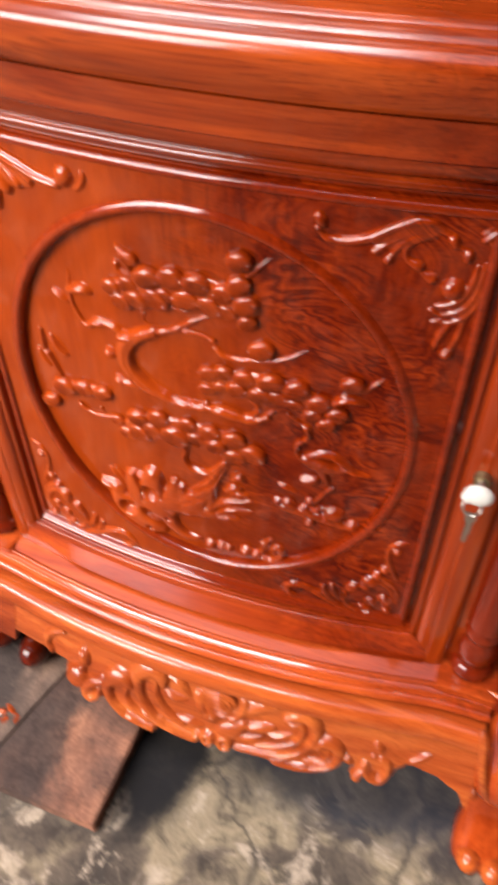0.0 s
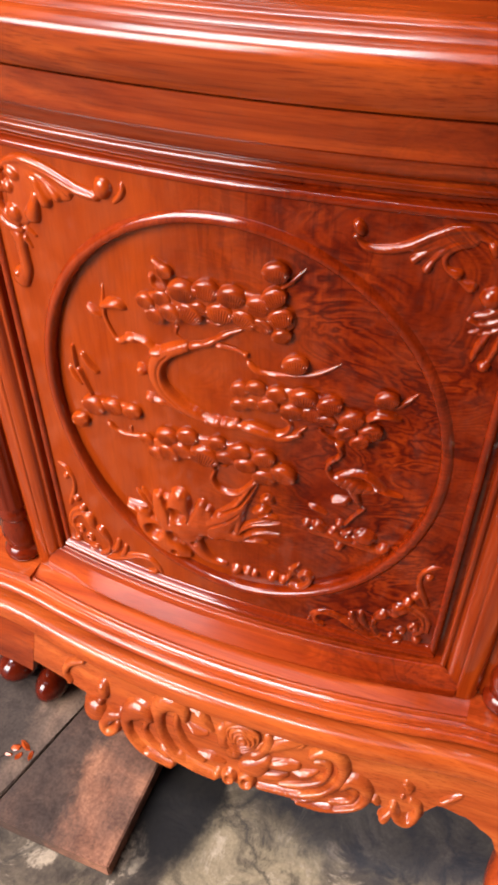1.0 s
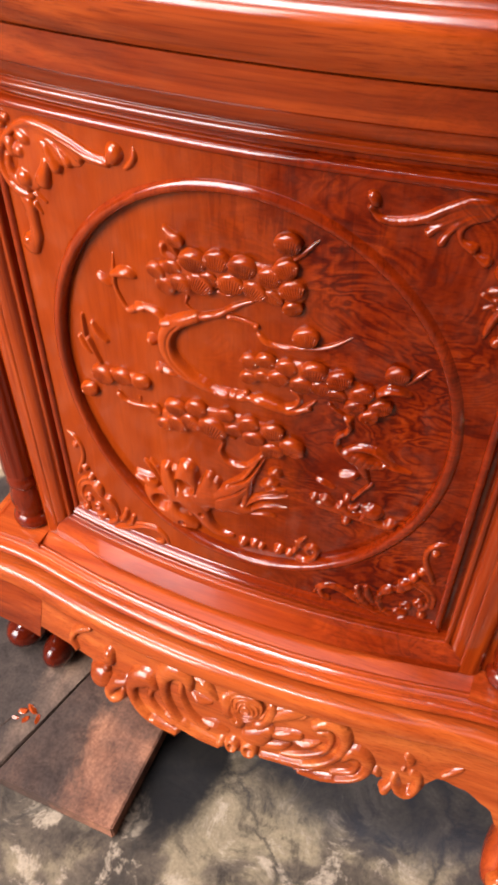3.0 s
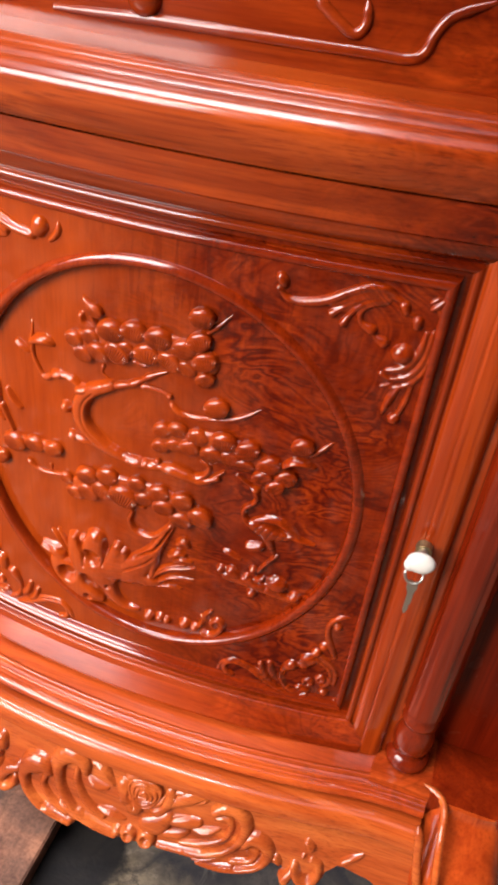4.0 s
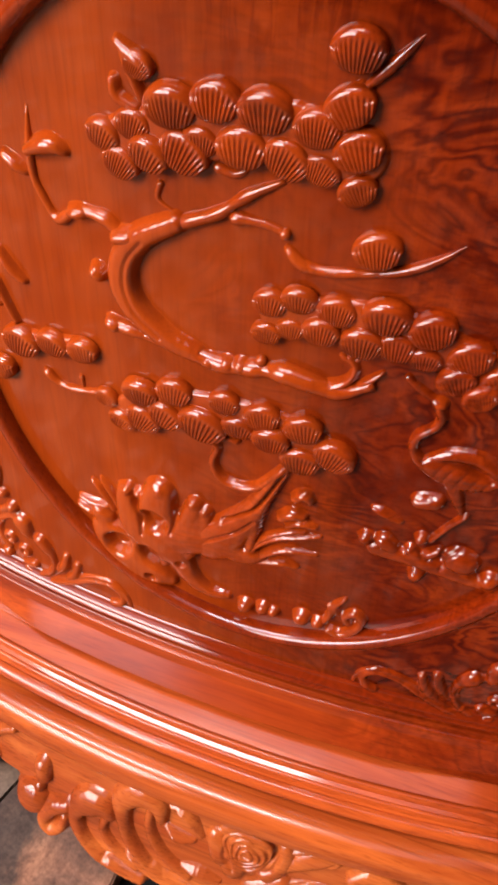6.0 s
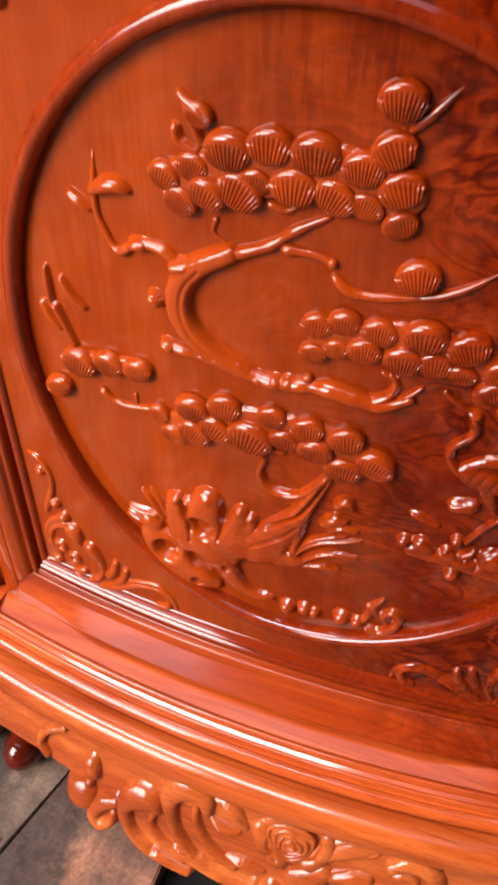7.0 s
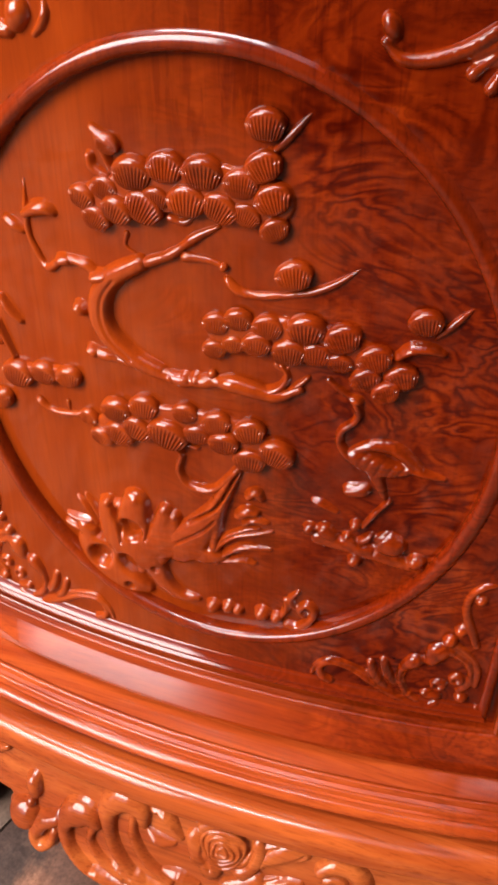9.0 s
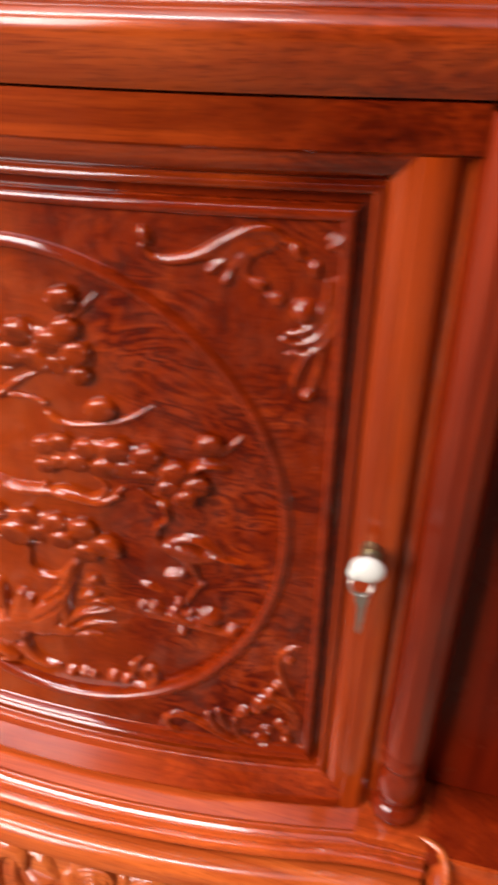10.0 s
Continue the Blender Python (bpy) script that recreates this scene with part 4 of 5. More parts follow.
lump([(-0.0036, 0.2044, 0.0025), (-0.0020, 0.2039, 0.0025)], 1.35)
relief("knot", on_ground, wood_carved, door)
lump([(-0.0526, 0.2482, 0.0032), (-0.0472, 0.2492, 0.0029)], 1.35)
relief("knot", on_ground, wood_carved, door)
lump([(-0.0638, 0.2312, 0.0030), (-0.0622, 0.2299, 0.0028)], 1.35)
relief("knot", on_ground, wood_carved, door)
lump([(-0.0598, 0.2090, 0.0026), (-0.0573, 0.2079, 0.0026)], 1.35)
relief("knot", on_ground, wood_carved, door)
lump([(-0.0720, 0.2535, 0.0022), (-0.0698, 0.2538, 0.0025), (-0.0670, 0.2539, 0.0022)], 1.35)
relief("knot", on_ground, wood_carved, door)
lump([(0.0900, 0.2300, 0.0022), (0.0955, 0.2345, 0.0032), (0.1030, 0.2352, 0.0026), (0.1085, 0.2335, 0.0012)], 1.0, 1)
relief("leaf", on_ground, wood_carved, door)
# leaves on the twigs
lump([(-0.0884, 0.2729, 0.0020), (-0.0811, 0.2764, 0.0034), (-0.0762, 0.2770, 0.0029), (-0.0726, 0.2753, 0.0015)], 1.0)
relief("leaf", on_ground, wood_carved, door)
lump([(-0.0994, 0.2693, 0.0018), (-0.0950, 0.2665, 0.0023), (-0.0910, 0.2644, 0.0013)], 1.0)
relief("leaf", on_ground, wood_carved, door)
lump([(-0.0475, 0.3147, 0.0013), (-0.0446, 0.3127, 0.0018), (-0.0401, 0.3100, 0.0024), (-0.0372, 0.3080, 0.0018)], 1.0)
lump([(-0.0447, 0.3113, 0.0020), (-0.0426, 0.3049, 0.0018), (-0.0398, 0.2984, 0.0013)], 1.0)
relief("leaf", on_ground, wood_carved, door)
lump([(-0.0500, 0.3030, 0.0016), (-0.0488, 0.2981, 0.0018), (-0.0422, 0.2949, 0.0016)], 1.0)
relief("leaf", on_ground, wood_carved, door)
lump([(-0.1201, 0.2314, 0.0011), (-0.1200, 0.2213, 0.0017), (-0.1197, 0.2121, 0.0014)], 1.0)
lump([(-0.1177, 0.2121, 0.0020), (-0.1141, 0.2037, 0.0017), (-0.1100, 0.1939, 0.0014)], 1.0)
relief("leaf", on_ground, wood_carved, door)
lump([(-0.1120, 0.2278, 0.0014), (-0.1080, 0.2212, 0.0022), (-0.1018, 0.2157, 0.0014)], 1.0)
relief("leaf", on_ground, wood_carved, door)
lump([(-0.1251, 0.2120, 0.0014), (-0.1216, 0.2052, 0.0020), (-0.1170, 0.2008, 0.0014)], 1.0)
relief("leaf", on_ground, wood_carved, door)
# tree foot, crane, rocks and plants
lump([(-0.0768, 0.0792, 0.0080), (-0.0692, 0.0711, 0.0125), (-0.0598, 0.0604, 0.0104), (-0.0472, 0.0564, 0.0077)], 0.62, 2)
lump([(-0.0427, 0.1189, 0.0074), (-0.0445, 0.1060, 0.0103), (-0.0440, 0.0965, 0.0098)], 0.75, 2)
lump([(-0.0621, 0.1113, 0.0045), (-0.0605, 0.1004, 0.0067), (-0.0566, 0.0892, 0.0085)], 0.72, 2)
lump([(-0.0543, 0.0871, 0.0088), (-0.0444, 0.0822, 0.0091), (-0.0352, 0.0758, 0.0076)], 0.58, 2)
lump([(-0.0244, 0.1167, 0.0040), (-0.0266, 0.1064, 0.0060), (-0.0302, 0.0923, 0.0069)], 0.68, 2)
lump([(-0.0188, 0.1142, 0.0031), (-0.0204, 0.1022, 0.0063)], 0.62, 2)
lump([(-0.0806, 0.0918, 0.0030), (-0.0761, 0.0867, 0.0056)], 0.62, 2)
lump([(-0.0352, 0.0779, 0.0079), (-0.0285, 0.0638, 0.0052), (-0.0185, 0.0562, 0.0034), (-0.0076, 0.0555, 0.0020)], 0.55, 2)
lump([(-0.0536, 0.0589, 0.0075), (-0.0415, 0.0546, 0.0055)], 0.50, 2)
lump([(-0.0575, 0.0948, 0.0105), (-0.0490, 0.0843, 0.0132), (-0.0366, 0.0815, 0.0103)], 0.64, 2)
lump([(-0.0367, 0.1014, 0.0074), (-0.0317, 0.0916, 0.0099), (-0.0197, 0.0966, 0.0096)], 0.62, 2)
lump([(-0.0418, 0.0687, 0.0032)], 0.95)
lump([(-0.0419, 0.1211, 0.0035)], 1.25)
lump([(-0.0249, 0.1184, 0.0026)], 1.20)
lump([(-0.0190, 0.1152, 0.0021)], 1.30)
lump([(-0.0602, 0.1139, 0.0029)], 1.25)
lump([(-0.0544, 0.1130, 0.0024)], 1.20)
dent(-0.0454, 0.1002, 0.0067, 0.0078)
dent(-0.0678, 0.0729, 0.0068, 0.0070)
dent(-0.0498, 0.0751, 0.0050, 0.0062)
dent(-0.0497, 0.0552, 0.0028, 0.0045)
dent(-0.0319, 0.0741, 0.0021, 0.0025)
lump([(-0.0731, 0.0650, 0.0012), (-0.0677, 0.0650, 0.0015), (-0.0627, 0.0699, 0.0009)], 0.60)
lump([(-0.0486, 0.0965, 0.0017), (-0.0438, 0.0942, 0.0017)], 0.50)
cut([(-0.0343, 0.1157), (-0.0340, 0.1044), (-0.0361, 0.0958)], 0.0010, 0.0014)
cut([(-0.0565, 0.1088), (-0.0528, 0.0987), (-0.0518, 0.0892)], 0.0008, 0.0012)
cut([(-0.0593, 0.0839), (-0.0482, 0.0679), (-0.0373, 0.0598)], 0.0009, 0.0010)
relief("rock", on_ground, wood_carved, door, 0.0005, 0.0022)
lump([(0.0175, 0.1544, 0.0021), (0.0115, 0.1411, 0.0035), (0.0054, 0.1267, 0.0048), (-0.0012, 0.1152, 0.0074), (-0.0088, 0.1028, 0.0101), (-0.0168, 0.0918, 0.0099)], 0.60, 2)
lump([(-0.0182, 0.1011, 0.0079), (-0.0067, 0.1056, 0.0091)], 0.60, 2)
lump([(-0.0257, 0.0921, 0.0065), (-0.0320, 0.0793, 0.0058)], 0.55, 2)
lump([(-0.0065, 0.0939, 0.0078), (0.0021, 0.0933, 0.0052), (0.0106, 0.0942, 0.0018)], 0.50, 2)
lump([(0.0066, 0.1307, 0.0017), (-0.0013, 0.1207, 0.0019), (-0.0110, 0.1115, 0.0020), (-0.0204, 0.1022, 0.0016)], 1.15)
lump([(0.0139, 0.1453, 0.0016), (0.0087, 0.1279, 0.0020), (0.0058, 0.1122, 0.0023), (0.0034, 0.0978, 0.0024)], 0.95)
cut([(0.0174, 0.1527), (0.0121, 0.1404), (0.0060, 0.1291), (-0.0013, 0.1221), (-0.0096, 0.1149)], 0.0008, 0.0030)
cut([(0.0055, 0.1204), (-0.0011, 0.1124), (-0.0124, 0.1034), (-0.0226, 0.0954)], 0.0008, 0.0014)
cut([(-0.0241, 0.0948), (-0.0246, 0.0855), (-0.0213, 0.0818)], 0.0007, 0.0012)
dent(-0.0123, 0.0735, 0.0075, 0.0050)
dent(-0.0063, 0.0735, 0.0064, 0.0040)
relief("trunk", on_ground, wood_carved, door, 0.0005, 0.0022)
lump([(-0.0166, 0.1611, 0.0013), (-0.0130, 0.1570, 0.0013), (-0.0153, 0.1481, 0.0017), (-0.0115, 0.1399, 0.0020), (-0.0036, 0.1376, 0.0020), (0.0053, 0.1399, 0.0019), (0.0122, 0.1478, 0.0019), (0.0168, 0.1543, 0.0019)], 1.10)
lump([(-0.0184, 0.1617, 0.0010), (-0.0114, 0.1641, 0.0010), (-0.0043, 0.1633, 0.0010)], 1.10)
relief("branch", on_ground, wood_carved, door)
lump([(0.0065, 0.2056, 0.0014), (0.0146, 0.2052, 0.0022), (0.0241, 0.2022, 0.0027), (0.0319, 0.2032, 0.0029), (0.0388, 0.2074, 0.0021), (0.0412, 0.2135, 0.0013), (0.0383, 0.2180, 0.0008)], 0.90, 1)
cut([(0.0105, 0.2073), (0.0212, 0.2056), (0.0316, 0.2066), (0.0389, 0.2112)], 0.0007, 0.0016)
relief("leaf", on_ground, wood_carved, door)
lump([(0.0421, 0.2051, 0.0010), (0.0467, 0.2093, 0.0015), (0.0512, 0.2140, 0.0007)], 0.90, 1)
relief("leaf", on_ground, wood_carved, door)
lump([(0.0023, 0.0883, 0.0014), (0.0068, 0.1013, 0.0021), (0.0167, 0.1110, 0.0020), (0.0277, 0.1153, 0.0016), (0.0363, 0.1183, 0.0006)], 1.10, 1)
relief("reed_leaf", on_ground, wood_carved, door)
lump([(0.0049, 0.0878, 0.0014), (0.0117, 0.0974, 0.0021), (0.0215, 0.1043, 0.0020), (0.0357, 0.1055, 0.0006)], 1.10, 1)
relief("reed_leaf", on_ground, wood_carved, door)
lump([(0.0083, 0.0901, 0.0014), (0.0182, 0.0939, 0.0020), (0.0273, 0.0932, 0.0007)], 1.10, 1)
relief("reed_leaf", on_ground, wood_carved, door)
lump([(0.0024, 0.0925, 0.0014), (0.0092, 0.1069, 0.0017), (0.0214, 0.1163, 0.0013), (0.0292, 0.1184, 0.0006)], 1.10, 1)
relief("reed_leaf", on_ground, wood_carved, door)
lump([(0.0238, 0.1398, 0.0025), (0.0274, 0.1425, 0.0028), (0.0298, 0.1394, 0.0019)], 1.00)
cut([(0.0256, 0.1384), (0.0280, 0.1412), (0.0293, 0.1385)], 0.0006, 0.0016)
relief("curl", on_ground, wood_carved, door)
lump([(0.0183, 0.1259, 0.0026), (0.0229, 0.1294, 0.0029), (0.0275, 0.1291, 0.0019)], 1.00)
relief("curl", on_ground, wood_carved, door)
lump([(0.0208, 0.1201, 0.0013), (0.0270, 0.1244, 0.0019), (0.0338, 0.1235, 0.0009)], 1.00, 1)
relief("curl", on_ground, wood_carved, door)
lump([(-0.0916, 0.0883, 0.0014), (-0.0851, 0.0869, 0.0022), (-0.0777, 0.0841, 0.0017)], 1.10, 1)
relief("reed_leaf", on_ground, wood_carved, door)
lump([(-0.0900, 0.0945, 0.0013), (-0.0825, 0.0936, 0.0022), (-0.0741, 0.0940, 0.0013)], 1.10, 1)
relief("reed_leaf", on_ground, wood_carved, door)
lump([(-0.0815, 0.1097, 0.0008), (-0.0768, 0.1051, 0.0017), (-0.0704, 0.0942, 0.0017)], 1.10, 1)
relief("reed_leaf", on_ground, wood_carved, door)
lump([(-0.0760, 0.1128, 0.0008), (-0.0714, 0.1068, 0.0016), (-0.0671, 0.0979, 0.0017)], 1.10, 1)
relief("reed_leaf", on_ground, wood_carved, door)
lump([(0.0746, 0.1751, 0.0038), (0.0822, 0.1732, 0.0058), (0.0917, 0.1706, 0.0047), (0.0996, 0.1707, 0.0026)], 0.55)
lump([(0.0751, 0.1784, 0.0019), (0.0827, 0.1820, 0.0031), (0.0931, 0.1822, 0.0036), (0.1015, 0.1766, 0.0028), (0.1072, 0.1721, 0.0013)], 0.62, 1)
lump([(0.1007, 0.1722, 0.0021), (0.1087, 0.1703, 0.0023), (0.1180, 0.1686, 0.0008)], 0.80, 1)
lump([(0.0854, 0.1681, 0.0035), (0.0888, 0.1600, 0.0024), (0.0917, 0.1530, 0.0011)], 0.60)
cut([(0.0777, 0.1707), (0.0793, 0.1759), (0.0817, 0.1786)], 0.0005, 0.0006)
cut([(0.0813, 0.1687), (0.0834, 0.1750), (0.0875, 0.1784)], 0.0005, 0.0006)
cut([(0.0860, 0.1669), (0.0888, 0.1741), (0.0928, 0.1774)], 0.0005, 0.0006)
cut([(0.0914, 0.1666), (0.0941, 0.1730), (0.0977, 0.1756)], 0.0005, 0.0006)
cut([(0.0961, 0.1668), (0.0987, 0.1719), (0.1018, 0.1741)], 0.0005, 0.0006)
cut([(0.0797, 0.1717), (0.0890, 0.1715), (0.0996, 0.1707)], 0.0005, 0.0005)
relief("crane_body", on_ground, wood_carved, door)
lump([(0.0738, 0.2040, 0.0018), (0.0758, 0.1983, 0.0015), (0.0731, 0.1933, 0.0016), (0.0688, 0.1891, 0.0016), (0.0676, 0.1825, 0.0016), (0.0702, 0.1772, 0.0019), (0.0742, 0.1740, 0.0021)], 1.00)
relief("crane_neck", on_ground, wood_carved, door)
lump([(0.0742, 0.2053, 0.0023), (0.0721, 0.2061, 0.0018)], 0.90)
lump([(0.0716, 0.2067, 0.0010), (0.0672, 0.2095, 0.0010), (0.0613, 0.2135, 0.0005)], 0.90, 1)
relief("crane_head", on_ground, wood_carved, door)
lump([(0.0941, 0.1510, 0.0011), (0.0884, 0.1424, 0.0011), (0.0834, 0.1333, 0.0011)], 1.20)
relief("crane_leg", on_ground, wood_carved, door)
lump([(0.0751, 0.1549, 0.0036), (0.0811, 0.1561, 0.0036)], 0.75)
cut([(0.0733, 0.1570), (0.0834, 0.1603)], 0.0006, 0.0012)
relief("rock", on_ground, wood_carved, door)
lump([(0.0562, 0.1260, 0.0033)], 0.90)
lump([(0.0641, 0.1271, 0.0038), (0.0680, 0.1242, 0.0029)], 0.90)
lump([(0.0794, 0.1332, 0.0028)], 0.95)
lump([(0.0758, 0.1249, 0.0023), (0.0798, 0.1220, 0.0020)], 0.90)
lump([(0.0839, 0.1241, 0.0023), (0.0878, 0.1276, 0.0020)], 0.90)
lump([(0.0965, 0.1249, 0.0067), (0.0995, 0.1237, 0.0062)], 0.75)
lump([(0.1116, 0.1155, 0.0042)], 0.85)
lump([(0.0808, 0.1098, 0.0035)], 0.90)
lump([(0.0860, 0.1169, 0.0026)], 0.80)
lump([(0.0609, 0.1206, 0.0036), (0.0786, 0.1190, 0.0041), (0.0961, 0.1153, 0.0040), (0.1136, 0.1112, 0.0028)], 0.50)
cut([(0.0764, 0.1281), (0.0804, 0.1252), (0.0840, 0.1297)], 0.0006, 0.0018)
cut([(0.0841, 0.1214), (0.0873, 0.1237), (0.0897, 0.1291)], 0.0006, 0.0018)
cut([(0.0902, 0.1178), (0.0920, 0.1277), (0.0972, 0.1318)], 0.0006, 0.0012)
relief("rock", on_ground, wood_carved, door)
lump([(0.0573, 0.1447, 0.0012), (0.0619, 0.1432, 0.0023), (0.0690, 0.1397, 0.0011)], 0.80, 1)
relief("leaf", on_ground, wood_carved, door)
lump([(0.0025, 0.0535, 0.0041)], 0.95)
relief("bead", on_ground, wood_carved, door)
lump([(0.0119, 0.0555, 0.0037)], 0.95)
relief("bead", on_ground, wood_carved, door)
lump([(0.0175, 0.0547, 0.0029)], 0.95)
relief("bead", on_ground, wood_carved, door)
lump([(0.0324, 0.0571, 0.0046)], 0.95)
relief("bead", on_ground, wood_carved, door)
lump([(0.0407, 0.0562, 0.0035)], 0.95)
relief("bead", on_ground, wood_carved, door)
lump([(0.0468, 0.0527, 0.0021), (0.0534, 0.0521, 0.0024), (0.0599, 0.0588, 0.0023), (0.0620, 0.0667, 0.0020), (0.0579, 0.0708, 0.0020), (0.0537, 0.0659, 0.0017), (0.0558, 0.0621, 0.0017)], 0.95)
lump([(0.0505, 0.0662, 0.0013), (0.0483, 0.0722, 0.0020), (0.0521, 0.0786, 0.0010)], 0.90, 1)
lump([(0.0433, 0.0571, 0.0014), (0.0463, 0.0649, 0.0020), (0.0451, 0.0712, 0.0007)], 0.90, 1)
relief("snail_scroll", on_ground, wood_carved, door)

# corner carvings: the lower ones alike, the upper ones cut a little differently
for side in (-1, 1):
    def flip(u, v, h=0.0, side=side):
        return on_panel(side * u, v, h)

    lump([(0.0749, 0.0194, 0.0030), (0.0701, 0.0218, 0.0026), (0.0687, 0.0283, 0.0022), (0.0726, 0.0344, 0.0026), (0.0797, 0.0351, 0.0025), (0.0896, 0.0318, 0.0029), (0.0998, 0.0250, 0.0033), (0.1116, 0.0180, 0.0033), (0.1249, 0.0131, 0.0028), (0.1355, 0.0160, 0.0028)], 0.80)
    lump([(0.0641, 0.0218, 0.0013), (0.0669, 0.0306, 0.0017), (0.0747, 0.0374, 0.0017), (0.0844, 0.0361, 0.0017), (0.0943, 0.0317, 0.0021)], 0.80)
    lump([(0.0967, 0.0406, 0.0024), (0.0998, 0.0309, 0.0029), (0.1045, 0.0249, 0.0025)], 0.85)
    lump([(0.1035, 0.0444, 0.0024), (0.1063, 0.0352, 0.0032), (0.1105, 0.0281, 0.0024)], 0.85)
    lump([(0.1205, 0.0484, 0.0050), (0.1155, 0.0419, 0.0032), (0.1141, 0.0325, 0.0024), (0.1178, 0.0222, 0.0024), (0.1269, 0.0147, 0.0024)], 0.80)
    lump([(0.1316, 0.0580, 0.0068), (0.1285, 0.0499, 0.0034)], 0.80)
    lump([(0.1369, 0.0601, 0.0030), (0.1449, 0.0556, 0.0026), (0.1505, 0.0463, 0.0023), (0.1509, 0.0364, 0.0023), (0.1465, 0.0296, 0.0023)], 0.75)
    lump([(0.1393, 0.0651, 0.0026), (0.1480, 0.0581, 0.0018), (0.1539, 0.0470, 0.0019), (0.1541, 0.0352, 0.0019)], 0.75)
    lump([(0.1363, 0.0680, 0.0041)], 0.95)
    lump([(0.1407, 0.0768, 0.0036)], 0.95)
    lump([(0.1498, 0.0665, 0.0022), (0.1464, 0.0754, 0.0025), (0.1427, 0.0844, 0.0025), (0.1407, 0.0935, 0.0021), (0.1420, 0.1027, 0.0021), (0.1469, 0.1092, 0.0021), (0.1536, 0.1112, 0.0010)], 0.80)
    lump([(0.1471, 0.0997, 0.0031)], 0.95)
    eyelet(0.1348, 0.0321, 0.0046, 0.90)
    eyelet(0.1439, 0.0386, 0.0045, 0.90)
    lump([(0.1482, 0.0242, 0.0039)], 0.85)
    lump([(0.1443, 0.0152, 0.0024)], 0.90)
    lump([(0.1576, 0.0174, 0.0019)], 0.90)
    lump([(0.1289, 0.0232, 0.0032), (0.1353, 0.0219, 0.0028)], 0.80)
    cut([(0.0747, 0.0369), (0.0894, 0.0337), (0.1029, 0.0250), (0.1248, 0.0141)], 0.0004, 0.0012)
    cut([(0.1407, 0.0601), (0.1501, 0.0522), (0.1527, 0.0397)], 0.0004, 0.0012)
    cut([(0.1157, 0.0401), (0.1151, 0.0323), (0.1197, 0.0218)], 0.0004, 0.0012)
    relief("corner_carving", flip, wood_carved, door)
    if side < 0:
        lump([(0.0731, 0.3563, 0.0058), (0.0745, 0.3530, 0.0044)], 0.80)
        lump([(0.0665, 0.3486, 0.0014), (0.0626, 0.3524, 0.0020), (0.0604, 0.3564, 0.0020), (0.0605, 0.3602, 0.0011)], 0.85)
        lump([(0.0790, 0.3496, 0.0033), (0.0892, 0.3508, 0.0038), (0.1004, 0.3550, 0.0039), (0.1117, 0.3592, 0.0037), (0.1222, 0.3613, 0.0033), (0.1320, 0.3617, 0.0030), (0.1416, 0.3580, 0.0024)], 0.85)
        lump([(0.0973, 0.3483, 0.0031), (0.1031, 0.3533, 0.0030), (0.1122, 0.3569, 0.0027), (0.1215, 0.3584, 0.0025), (0.1299, 0.3586, 0.0020)], 0.85)
        lump([(0.1062, 0.3444, 0.0039), (0.1110, 0.3494, 0.0032), (0.1169, 0.3541, 0.0028), (0.1249, 0.3559, 0.0023)], 0.85)
        lump([(0.1155, 0.3392, 0.0044), (0.1185, 0.3454, 0.0037), (0.1209, 0.3510, 0.0032), (0.1268, 0.3537, 0.0020)], 0.85)
        lump([(0.1276, 0.3282, 0.0057), (0.1245, 0.3356, 0.0035), (0.1225, 0.3413, 0.0027)], 0.85)
        lump([(0.1334, 0.3411, 0.0116), (0.1377, 0.3293, 0.0102)], 0.30, 2)
        lump([(0.1014, 0.3495, 0.0079), (0.1148, 0.3510, 0.0108), (0.1325, 0.3538, 0.0103)], 0.28, 2)
        lump([(0.1385, 0.3531, 0.0045), (0.1345, 0.3517, 0.0038)], 0.85)
        lump([(0.1487, 0.3470, 0.0040), (0.1475, 0.3424, 0.0044)], 0.85)
        lump([(0.1418, 0.3432, 0.0047)], 0.85)
        lump([(0.1416, 0.3580, 0.0021), (0.1512, 0.3503, 0.0026), (0.1572, 0.3425, 0.0030), (0.1595, 0.3360, 0.0033), (0.1586, 0.3284, 0.0037), (0.1542, 0.3212, 0.0039), (0.1471, 0.3164, 0.0038), (0.1396, 0.3155, 0.0022)], 0.85)
        lump([(0.1528, 0.3376, 0.0026), (0.1530, 0.3301, 0.0030), (0.1489, 0.3233, 0.0034), (0.1412, 0.3209, 0.0034)], 0.80)
        lump([(0.1418, 0.3269, 0.0067)], 0.90)
        lump([(0.1485, 0.3142, 0.0027), (0.1431, 0.3105, 0.0052), (0.1425, 0.3036, 0.0048), (0.1420, 0.2958, 0.0045), (0.1425, 0.2882, 0.0052), (0.1481, 0.2798, 0.0074)], 0.70)
        lump([(0.1490, 0.2835, 0.0033)], 1.30)
        lump([(0.1352, 0.3177, 0.0026), (0.1289, 0.3137, 0.0015)], 0.85, 1)
        lump([(0.1376, 0.3107, 0.0024), (0.1339, 0.3050, 0.0013)], 0.85, 1)
        lump([(0.1538, 0.3613, 0.0040)], 0.85)
        lump([(0.1484, 0.3613, 0.0028)], 0.85)
        lump([(0.1526, 0.3571, 0.0033)], 0.85)
        cut([(0.0802, 0.3507), (0.0916, 0.3525), (0.1028, 0.3564), (0.1143, 0.3597), (0.1251, 0.3612)], 0.0004, 0.0008)
        cut([(0.1440, 0.3038), (0.1439, 0.2932), (0.1455, 0.2845)], 0.0004, 0.0008)
    else:
        lump([(0.0733, 0.3593, 0.0027), (0.0746, 0.3569, 0.0031), (0.0758, 0.3548, 0.0022)], 0.95)
